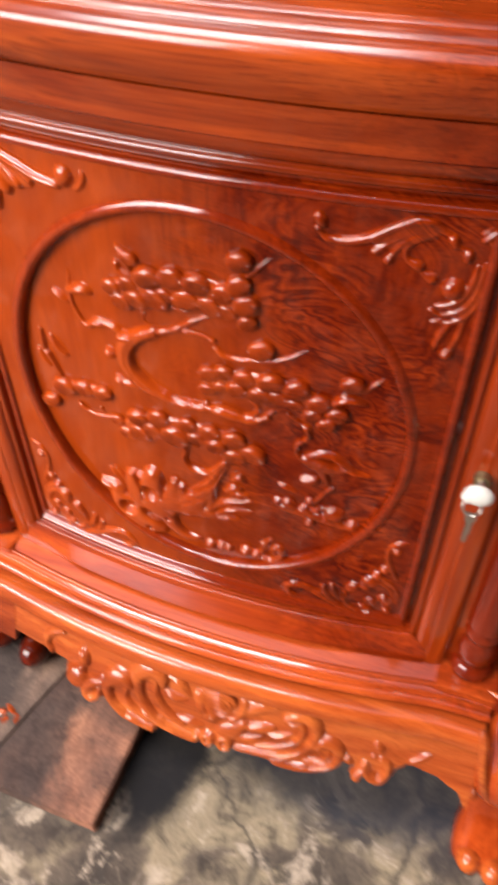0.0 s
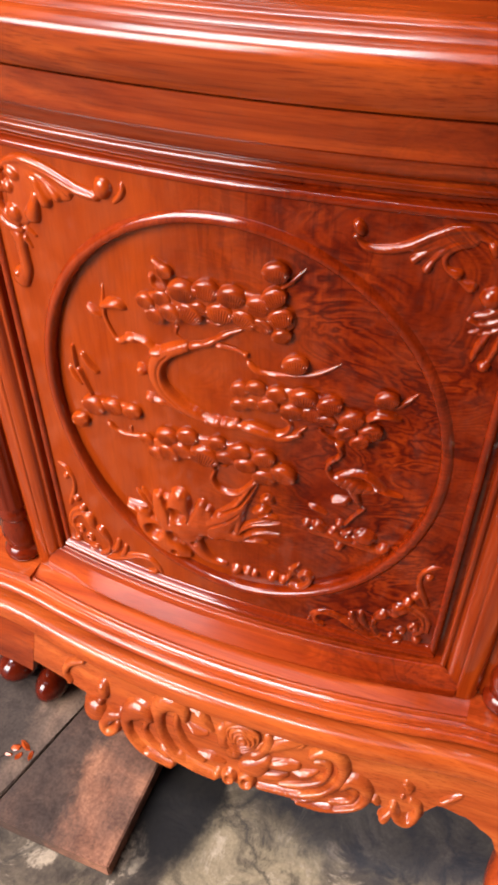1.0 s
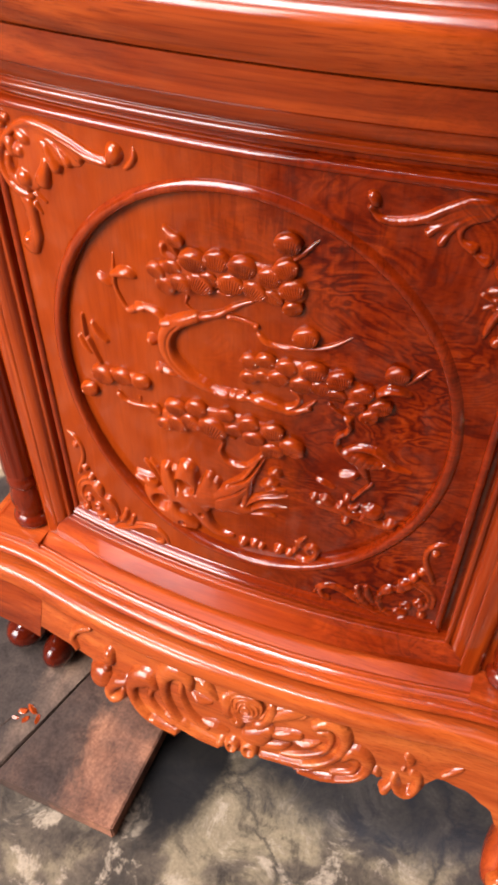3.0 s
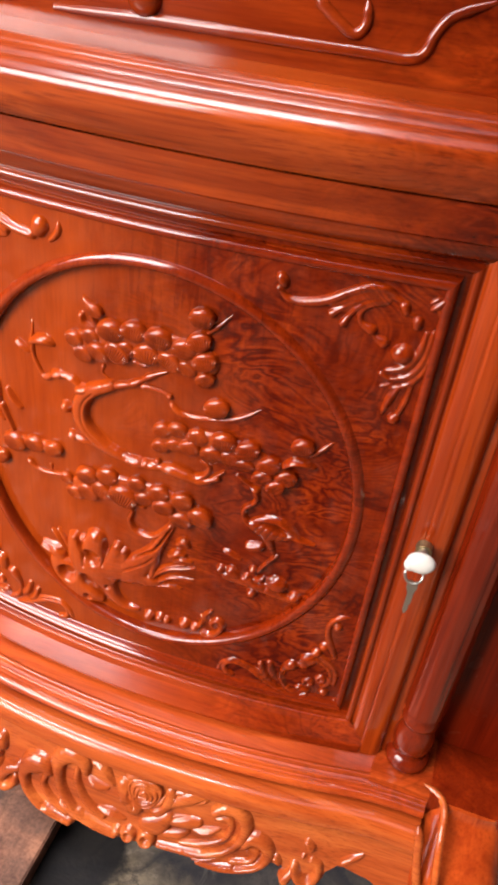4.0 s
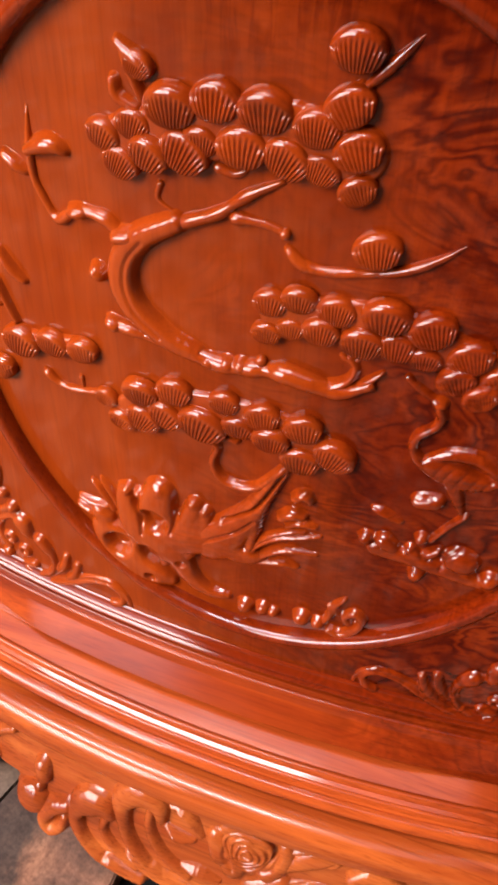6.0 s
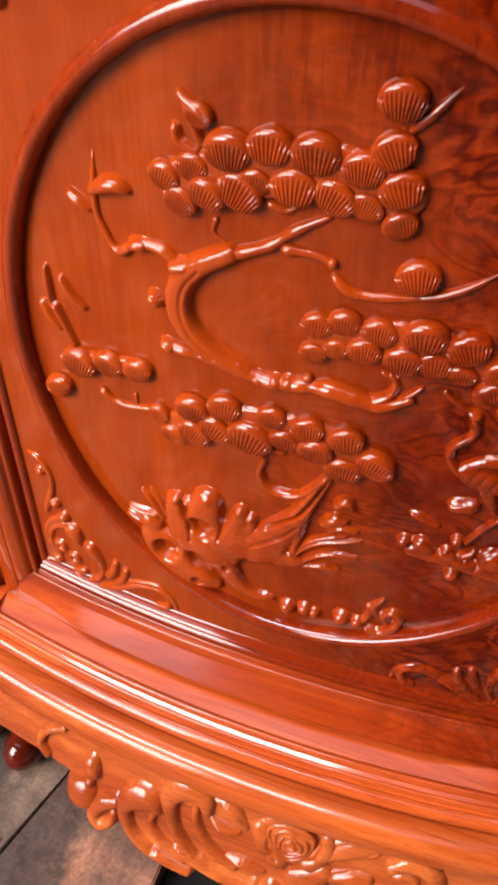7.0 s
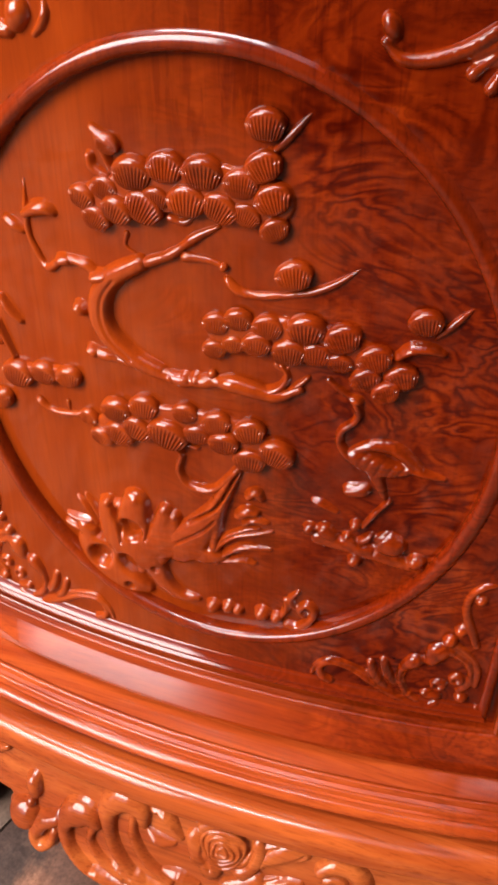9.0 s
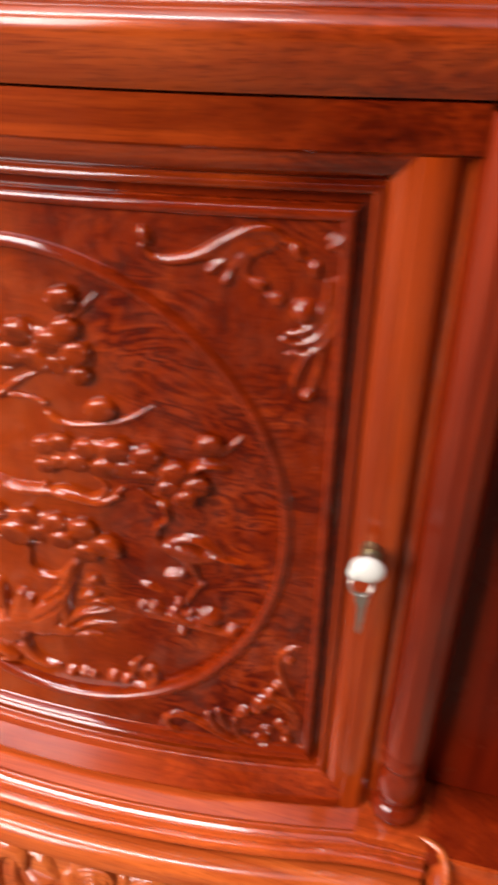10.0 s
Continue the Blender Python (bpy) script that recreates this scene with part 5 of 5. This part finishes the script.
        lump([(0.0726, 0.3523, 0.0017), (0.0793, 0.3470, 0.0021), (0.0891, 0.3474, 0.0027), (0.1001, 0.3510, 0.0029), (0.1110, 0.3578, 0.0028), (0.1208, 0.3624, 0.0027), (0.1292, 0.3629, 0.0022), (0.1344, 0.3602, 0.0015)], 0.90)
        lump([(0.0987, 0.3479, 0.0011), (0.1082, 0.3516, 0.0017), (0.1163, 0.3568, 0.0020), (0.1247, 0.3601, 0.0017), (0.1325, 0.3590, 0.0011)], 0.95)
        lump([(0.1033, 0.3436, 0.0025), (0.1082, 0.3480, 0.0015), (0.1149, 0.3532, 0.0020), (0.1228, 0.3575, 0.0017), (0.1316, 0.3578, 0.0011)], 0.95)
        lump([(0.1101, 0.3390, 0.0025), (0.1125, 0.3443, 0.0015), (0.1169, 0.3505, 0.0020), (0.1234, 0.3549, 0.0017), (0.1317, 0.3564, 0.0011)], 0.95)
        lump([(0.1256, 0.3382, 0.0031), (0.1200, 0.3408, 0.0017), (0.1181, 0.3462, 0.0017), (0.1219, 0.3519, 0.0017), (0.1293, 0.3548, 0.0011)], 0.90)
        lump([(0.1332, 0.3318, 0.0034), (0.1284, 0.3342, 0.0017), (0.1246, 0.3369, 0.0011)], 0.90)
        lump([(0.1403, 0.3553, 0.0027), (0.1418, 0.3514, 0.0022)], 1.00)
        lump([(0.1331, 0.3590, 0.0015), (0.1373, 0.3579, 0.0015), (0.1403, 0.3553, 0.0013)], 0.90)
        lump([(0.1488, 0.3478, 0.0028), (0.1489, 0.3443, 0.0024)], 1.00)
        lump([(0.1424, 0.3512, 0.0013), (0.1463, 0.3499, 0.0013)], 0.90)
        lump([(0.1550, 0.3559, 0.0017), (0.1597, 0.3607, 0.0020)], 1.00)
        lump([(0.1537, 0.3596, 0.0013), (0.1565, 0.3621, 0.0014)], 1.00)
        lump([(0.1588, 0.3550, 0.0017), (0.1610, 0.3509, 0.0014)], 0.90)
        lump([(0.1451, 0.3267, 0.0063)], 0.95)
        lump([(0.1384, 0.3152, 0.0015), (0.1452, 0.3171, 0.0024), (0.1506, 0.3217, 0.0024), (0.1541, 0.3310, 0.0021), (0.1549, 0.3411, 0.0013)], 0.95)
        lump([(0.1411, 0.3097, 0.0014), (0.1492, 0.3123, 0.0020), (0.1556, 0.3204, 0.0021), (0.1580, 0.3327, 0.0017), (0.1584, 0.3427, 0.0011)], 0.90)
        lump([(0.1430, 0.3042, 0.0013), (0.1522, 0.3084, 0.0018), (0.1584, 0.3183, 0.0020), (0.1610, 0.3309, 0.0015), (0.1617, 0.3422, 0.0011)], 0.85)
        lump([(0.1358, 0.3122, 0.0018), (0.1403, 0.3099, 0.0015)], 0.90, 1)
        lump([(0.1377, 0.3045, 0.0015), (0.1422, 0.3062, 0.0015)], 0.90, 1)
        lump([(0.1471, 0.3053, 0.0020), (0.1443, 0.2984, 0.0028), (0.1424, 0.2914, 0.0022), (0.1414, 0.2860, 0.0010)], 0.95, 1)
        lump([(0.1539, 0.3074, 0.0014), (0.1528, 0.2973, 0.0018), (0.1507, 0.2887, 0.0017)], 0.85)
        lump([(0.1486, 0.2842, 0.0036)], 0.95)
        lump([(0.1054, 0.3470, 0.0031), (0.1188, 0.3545, 0.0057), (0.1293, 0.3574, 0.0045)], 0.22)
        lump([(0.1508, 0.3137, 0.0059), (0.1567, 0.3284, 0.0057)], 0.22)
    relief("corner_carving", flip, wood_carved, door)


# ---- carving of the apron ----
def rose(name, u, v, r):
    part("rose", dome(on_apron, u, v, r * 0.95, 0.42, 0.25, 0.85), wood_apron, apron)
    for k, f in enumerate((0.82, 0.60, 0.40, 0.20)):
        pts = []
        for i in range(14):
            a = 2 * math.pi * i / 13 + k * 1.1
            q = r * f * (1 + 0.10 * math.sin(3 * a + k))
            pts.append((u + q * math.cos(a), v + 0.85 * q * math.sin(a)))
        rise = 0.36 * r * math.sqrt(1 - f * f)
        part("petal", tube(lambda a, b, h: on_apron(a, b, h + rise), pts, r * 0.085, 1.3, False, 0.8, 0.0), wood_apron, apron)


lump([(-0.1071, -0.0932, 0.0060), (-0.1053, -0.0995, 0.0054)], 0.90)
relief("bead", on_apron, wood_apron, apron)
lump([(-0.1143, -0.1199, 0.0111), (-0.1112, -0.1189, 0.0110)], 0.85)
lump([(-0.1077, -0.1079, 0.0041)], 0.90)
relief("bead", on_apron, wood_apron, apron)
lump([(-0.1304, -0.0794, 0.0028), (-0.1442, -0.0876, 0.0036), (-0.1488, -0.0978, 0.0037), (-0.1429, -0.1056, 0.0029)], 0.85)
relief("scroll", on_apron, wood_apron, apron)
lump([(-0.0863, -0.1116, 0.0046), (-0.0968, -0.1182, 0.0060), (-0.1027, -0.1293, 0.0055), (-0.0972, -0.1345, 0.0048), (-0.0895, -0.1292, 0.0040), (-0.0878, -0.1215, 0.0033)], 0.95)
relief("scroll", on_apron, wood_apron, apron)
lump([(-0.0561, -0.1041, 0.0037), (-0.0626, -0.0988, 0.0074), (-0.0728, -0.1020, 0.0101), (-0.0801, -0.1128, 0.0064), (-0.0765, -0.1244, 0.0052), (-0.0646, -0.1345, 0.0045), (-0.0493, -0.1393, 0.0037), (-0.0315, -0.1418, 0.0030)], 0.85)
lump([(-0.0584, -0.1052, 0.0031), (-0.0606, -0.1165, 0.0031), (-0.0507, -0.1269, 0.0031), (-0.0354, -0.1331, 0.0030)], 0.80)
cut([(-0.0707, -0.1111), (-0.0699, -0.1242), (-0.0574, -0.1346)], 0.0025, 0.0026)
relief("scroll", on_apron, wood_apron, apron)
lump([(-0.0236, -0.0892, 0.0040), (-0.0274, -0.0805, 0.0068), (-0.0387, -0.0785, 0.0087), (-0.0488, -0.0877, 0.0083), (-0.0479, -0.1003, 0.0054), (-0.0424, -0.1132, 0.0048), (-0.0296, -0.1248, 0.0041), (-0.0117, -0.1336, 0.0035), (0.0107, -0.1364, 0.0028)], 0.85)
lump([(-0.0316, -0.0869, 0.0029), (-0.0304, -0.1005, 0.0035), (-0.0198, -0.1142, 0.0035), (-0.0020, -0.1237, 0.0028)], 0.80)
cut([(-0.0387, -0.0925), (-0.0374, -0.1073), (-0.0254, -0.1223)], 0.0029, 0.0030)
relief("scroll", on_apron, wood_apron, apron)
lump([(-0.0410, -0.1248, 0.0036), (-0.0274, -0.1293, 0.0053), (-0.0044, -0.1340, 0.0040), (0.0147, -0.1346, 0.0022)], 0.90, 1)
relief("leaf", on_apron, wood_apron, apron)
lump([(-0.0189, -0.0791, 0.0028), (-0.0078, -0.0813, 0.0049), (0.0022, -0.0921, 0.0022)], 0.80, 1)
cut([(-0.0155, -0.0799), (-0.0057, -0.0856), (-0.0010, -0.0923)], 0.0011, 0.0010)
relief("leaf", on_apron, wood_apron, apron)
lump([(-0.0201, -0.0947, 0.0023), (-0.0120, -0.0982, 0.0045), (-0.0024, -0.0976, 0.0022)], 0.80, 1)
lump([(-0.0067, -0.1174, 0.0023), (0.0042, -0.1174, 0.0044), (0.0167, -0.1192, 0.0022)], 0.80, 1)
relief("leaf", on_apron, wood_apron, apron)
lump([(0.0125, -0.1307, 0.0044)], 0.90)
eyelet(0.0231, -0.1298, 0.0065, 1.00)
relief("bead", on_apron, wood_apron, apron)
lump([(0.0157, -0.0982, 0.0080), (0.0106, -0.0886, 0.0059)], 0.60)
lump([(0.0235, -0.1044, 0.0080)], 0.60)
lump([(0.0161, -0.0795, 0.0047), (0.0238, -0.0730, 0.0041)], 0.65)
cut([(0.0180, -0.0856), (0.0175, -0.0963), (0.0238, -0.1031)], 0.0011, 0.0012)
relief("petal", on_apron, wood_apron, apron)
lump([(0.0437, -0.0992, 0.0077), (0.0515, -0.0887, 0.0060), (0.0516, -0.0800, 0.0045)], 0.60)
cut([(0.0358, -0.1006), (0.0459, -0.0943), (0.0492, -0.0838)], 0.0010, 0.0012)
relief("petal", on_apron, wood_apron, apron)
lump([(0.0371, -0.1155, 0.0079), (0.0459, -0.1125, 0.0093), (0.0531, -0.1044, 0.0061)], 0.62)
relief("petal", on_apron, wood_apron, apron)
eyelet(0.0390, -0.1273, 0.0079, 1.00)
relief("bead", on_apron, wood_apron, apron)
lump([(0.0553, -0.0907, 0.0045), (0.0676, -0.0816, 0.0068), (0.0785, -0.0777, 0.0053)], 0.55)
cut([(0.0571, -0.0923), (0.0720, -0.0846), (0.0796, -0.0785)], 0.0010, 0.0010)
relief("leaf", on_apron, wood_apron, apron)
lump([(0.0568, -0.1053, 0.0045), (0.0693, -0.1029, 0.0059), (0.0788, -0.1007, 0.0039)], 0.55)
cut([(0.0588, -0.1022), (0.0725, -0.0959)], 0.0010, 0.0010)
relief("leaf", on_apron, wood_apron, apron)
lump([(0.0539, -0.1183, 0.0041), (0.0645, -0.1154, 0.0045), (0.0718, -0.1114, 0.0025)], 0.55)
relief("leaf", on_apron, wood_apron, apron)
lump([(0.0520, -0.0827, 0.0020), (0.0620, -0.0779, 0.0029), (0.0726, -0.0770, 0.0014)], 0.70, 1)
relief("leaf", on_apron, wood_apron, apron)
lump([(0.0905, -0.0856, 0.0043), (0.0989, -0.0799, 0.0051), (0.1104, -0.0813, 0.0055), (0.1176, -0.0916, 0.0055), (0.1152, -0.1057, 0.0047), (0.1033, -0.1180, 0.0043), (0.0854, -0.1267, 0.0039), (0.0659, -0.1293, 0.0030), (0.0499, -0.1308, 0.0026)], 0.85)
lump([(0.0936, -0.0920, 0.0024), (0.1016, -0.0893, 0.0028), (0.1060, -0.0971, 0.0028), (0.1007, -0.1094, 0.0029), (0.0839, -0.1183, 0.0029), (0.0673, -0.1227, 0.0020)], 0.80)
cut([(0.0954, -0.0868), (0.1080, -0.0883), (0.1117, -0.0975), (0.1043, -0.1129), (0.0856, -0.1224)], 0.0012, 0.0022)
relief("scroll", on_apron, wood_apron, apron)
lump([(0.0761, -0.1075, 0.0020), (0.0867, -0.1066, 0.0044), (0.0963, -0.1015, 0.0019)], 0.70, 1)
relief("leaf", on_apron, wood_apron, apron)
lump([(0.1188, -0.1092, 0.0037), (0.1246, -0.1009, 0.0055), (0.1341, -0.1021, 0.0055), (0.1401, -0.1108, 0.0050), (0.1362, -0.1208, 0.0046), (0.1237, -0.1291, 0.0038), (0.1054, -0.1341, 0.0034), (0.0849, -0.1348, 0.0025)], 0.85)
lump([(0.1240, -0.1117, 0.0028), (0.1309, -0.1136, 0.0028), (0.1261, -0.1223, 0.0028), (0.1121, -0.1263, 0.0024)], 0.80)
cut([(0.1272, -0.1066), (0.1358, -0.1121), (0.1305, -0.1227), (0.1152, -0.1295)], 0.0012, 0.0020)
relief("scroll", on_apron, wood_apron, apron)
lump([(0.0805, -0.1322, 0.0025), (0.0932, -0.1287, 0.0034), (0.1054, -0.1238, 0.0014)], 0.90, 1)
relief("leaf", on_apron, wood_apron, apron)
lump([(0.1467, -0.1135, 0.0032), (0.1499, -0.1173, 0.0023)], 0.90)
relief("bead", on_apron, wood_apron, apron)
lump([(0.1576, -0.1294, 0.0050), (0.1621, -0.1209, 0.0031)], 0.90)
relief("bead", on_apron, wood_apron, apron)
lump([(0.1678, -0.0936, 0.0026), (0.1719, -0.0977, 0.0035)], 0.90)
lump([(0.1677, -0.1070, 0.0022)], 0.90)
relief("bead", on_apron, wood_apron, apron)
lump([(0.1620, -0.1162, 0.0036), (0.1675, -0.1265, 0.0040), (0.1769, -0.1293, 0.0040), (0.1819, -0.1214, 0.0040), (0.1811, -0.1122, 0.0031), (0.1749, -0.1091, 0.0026)], 0.95)
relief("scroll", on_apron, wood_apron, apron)
lump([(0.1996, -0.1041, 0.0030), (0.2056, -0.0997, 0.0027), (0.2126, -0.0952, 0.0013)], 0.90)
relief("scroll", on_apron, wood_apron, apron)
rose("rose", 0.0302, -0.0872, 0.0165)

# ---- raised lines on the upper front ----
def upper(name, pts, width):
    part(name, tube(on_upper, pts, width, 0.9, False, 0.8, 0.0005), wood_rail, upper_front)


def upper_knob(name, u, v, r):
    part("carved_boss", dome(on_upper, u, v, r, 0.6), wood_rail, upper_front)


upper("bead_molding", [(-0.0770, 0.4638), (-0.0107, 0.4664), (0.0494, 0.4666), (0.0919, 0.4669), (0.1125, 0.4667), (0.1198, 0.4707), (0.1222, 0.4776), (0.1269, 0.4854), (0.1348, 0.4899), (0.1464, 0.4948)], 0.003)
upper("carved_drop", [(0.0634, 0.4880), (0.0759, 0.4789), (0.0850, 0.4740), (0.0900, 0.4795), (0.0890, 0.4889)], 0.003)
upper_knob("up", -0.0235, 0.4755, 0.0099)

# ---- lock and key ----
KX, KV = 0.1875, 0.198
bm = bmesh.new()
prof = [(0.0, 0.0), (0.0052, 0.0), (0.0054, -0.0015), (0.0050, -0.003), (0.0052, -0.006), (0.0, -0.006)]
ky = bow(KX) - 0.0085
rows = [[(KX + r * math.cos(2 * math.pi * k / 24), ky + d, Z0 + KV + r * math.sin(2 * math.pi * k / 24)) for k in range(24)] for r, d in prof]
grid(bm, rows, close_v=True)
part("lock", bm, old_brass, door, "small brass cylinder lock")

key = tagged(new("key"), "white-headed steel key hanging from the door lock", "key")
bm = bmesh.new()
bmesh.ops.create_uvsphere(bm, u_segments=24, v_segments=12, radius=1.0, matrix=Matrix.LocRotScale((KX, ky - 0.0165, Z0 + KV), Euler((radians(-20), 0, 0)), (0.0092, 0.0046, 0.0070)))
bmesh.ops.create_uvsphere(bm, u_segments=16, v_segments=10, radius=1.0, matrix=Matrix.LocRotScale((KX - 0.0058, ky - 0.0168, Z0 + KV - 0.0030), Euler((radians(-20), 0, radians(10))), (0.0042, 0.0036, 0.0046)))
part("head", bm, ivory, key)
bm = bmesh.new()
bmesh.ops.create_cone(bm, cap_ends=True, segments=12, radius1=0.0035, radius2=0.003, depth=0.010, matrix=pose(KX, ky - 0.008, Z0 + KV, 90))
part("blade", bm, steel, key)
bm = bmesh.new()
rows = []
for i in range(28):
    a = 2 * math.pi * i / 28
    c = Vector((KX - 0.002 + 0.0056 * math.cos(a), ky - 0.0195 + 0.003 * math.sin(a), Z0 + KV - 0.0080 + 0.0054 * math.sin(a)))
    rows.append([c + Vector((0.0009 * math.cos(b) * math.cos(a), 0.0009 * math.sin(b), 0.0009 * math.cos(b) * math.sin(a))) for b in [2 * math.pi * k / 8 for k in range(8)]])
grid(bm, rows, close_u=True, close_v=True)
part("split_ring", bm, steel, key)
bm = bmesh.new()
outline = [(-0.0028, -0.015), (0.0028, -0.015), (0.0034, -0.019), (0.0022, -0.024), (0.0021, -0.034), (0.0010, -0.0355), (0.0015, -0.039), (0.0, -0.044), (-0.0015, -0.041), (-0.0015, -0.025), (-0.0034, -0.020)]
a = [bm.verts.new((KX - 0.001 + x, ky - 0.0195, Z0 + KV + z)) for x, z in outline]
b = [bm.verts.new((KX - 0.001 + x, ky - 0.0178, Z0 + KV + z)) for x, z in outline]
bm.faces.new(a), bm.faces.new(list(reversed(b)))
for i in range(len(a)):
    bm.faces.new((a[i], b[i], b[(i + 1) % len(a)], a[(i + 1) % len(a)]))
part("spare_key", bm, steel, key, "", False)

# ---- boards on the floor ----


def board(name, corners, top, thick, mat, label):
    bm = bmesh.new()
    lo = [bm.verts.new((x, y, top - thick)) for x, y in corners]
    hi = [bm.verts.new((x, y, top)) for x, y in corners]
    bm.faces.new(hi), bm.faces.new(list(reversed(lo)))
    n = len(corners)
    for i in range(n):
        bm.faces.new((lo[i], lo[(i + 1) % n], hi[(i + 1) % n], hi[i]))
    bmesh.ops.bevel(bm, geom=list(bm.edges), offset=0.0015, segments=2, affect="EDGES")
    ob = part(name, bm, mat, None, label, False)
    return tagged(ob, label, "board")


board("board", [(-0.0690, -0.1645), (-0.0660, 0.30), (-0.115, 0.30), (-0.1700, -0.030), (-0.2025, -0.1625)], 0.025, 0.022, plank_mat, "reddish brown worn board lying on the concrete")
board("board", [(-0.2050, -0.1625), (-0.1725, -0.030), (-0.118, 0.30), (-0.40, 0.30), (-0.52, -0.15)], 0.0245, 0.022, plank_dark, "dark stained board under the cabinet's foot")


def chip(name, x, y, size, long, turn, mat, label, category):
    """A split-off sliver: a thin wedge with a ragged end."""
    bm = bmesh.new()
    m = pose(x, y, 0.0246, 0, 0, turn)
    low = [(-long, -0.2 * size), (-0.2 * long, -0.5 * size), (0.7 * long, -0.35 * size), (long, 0.1 * size), (0.4 * long, 0.5 * size), (-0.6 * long, 0.3 * size)]
    a = [bm.verts.new(m @ Vector((u, v, 0.0))) for u, v in low]
    b = [bm.verts.new(m @ Vector((0.9 * u, 0.7 * v, 0.45 * size * (0.6 + 0.4 * math.sin(9 * u / long))))) for u, v in low]
    bm.faces.new(list(reversed(a))), bm.faces.new(b)
    for i in range(6):
        bm.faces.new((a[i], a[(i + 1) % 6], b[(i + 1) % 6], b[i]))
    return tagged(part(name, bm, mat, None, label, False), label, category, "chips on the board")


for x, y, size, long, turn in ((-0.2130, -0.0950, 0.0075, 0.0055, 20), (-0.2050, -0.0900, 0.0070, 0.0080, 150), (-0.1945, -0.0975, 0.0055, 0.0060, 95), (-0.2060, -0.1020, 0.0060, 0.0050, 60), (-0.2165, -0.1040, 0.0040, 0.0045, 10)):
    chip("wood_chip", x, y, size, long, turn, wood_mould, "small red chip of lacquered wood on the board", "chip")
chip("splinter", -0.2290, -0.1250, 0.0022, 0.0230, 66, plank_mat, "thin pale brown splinter lying on the dark board", "splinter")

# ---- the floor, and an unseen room added round it to shape the light ----
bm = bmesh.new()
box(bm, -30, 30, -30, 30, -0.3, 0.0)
tagged(part("floor", bm, floor_mat, None, "stained and cracked grey concrete floor with painted shade under the cabinet", False), kind="structure")


# unseen dark walls, added to enclose the light and keep bounce low
def wall(name, x0, x1, y0, y1):
    bm = bmesh.new()
    box(bm, x0, x1, y0, y1, 0.0, 4.0)
    tagged(part(name, bm, wall_mat, None, "plain dark grey wall, unseen, added to enclose the light", False), kind="structure")


wall("unseen_wall_north", -4.75, 3.15, 2.0, 2.15)
wall("unseen_wall_east", 3.0, 3.15, -2.6, 2.0)
wall("unseen_wall_west", -4.75, -4.6, -2.6, 2.0)
bm = bmesh.new()
box(bm, -4.75, -3.57, -2.75, -2.6, 0.0, 4.0)
box(bm, -0.83, 3.15, -2.75, -2.6, 0.0, 4.0)
box(bm, -3.57, -0.83, -2.75, -2.6, 3.48, 4.0)
tagged(part("unseen_wall_south", bm, wall_mat, None, "unseen wall added with a wide, tall opening for the lamps", False), kind="structure")
# roof out of view, added to close the room round the overhead lamps
bm = bmesh.new()
box(bm, -4.75, 3.15, -2.75, -2.05, 4.0, 4.08)
box(bm, -4.75, 3.15, -0.05, 2.15, 4.0, 4.08)
box(bm, -4.75, -2.95, -2.05, -0.05, 4.0, 4.08)
box(bm, 0.95, 3.15, -2.05, -0.05, 4.0, 4.08)
tagged(part("unseen_ceiling", bm, roof_mat, None, "unseen grey roof added with an opening for the lamps above", False), kind="structure")
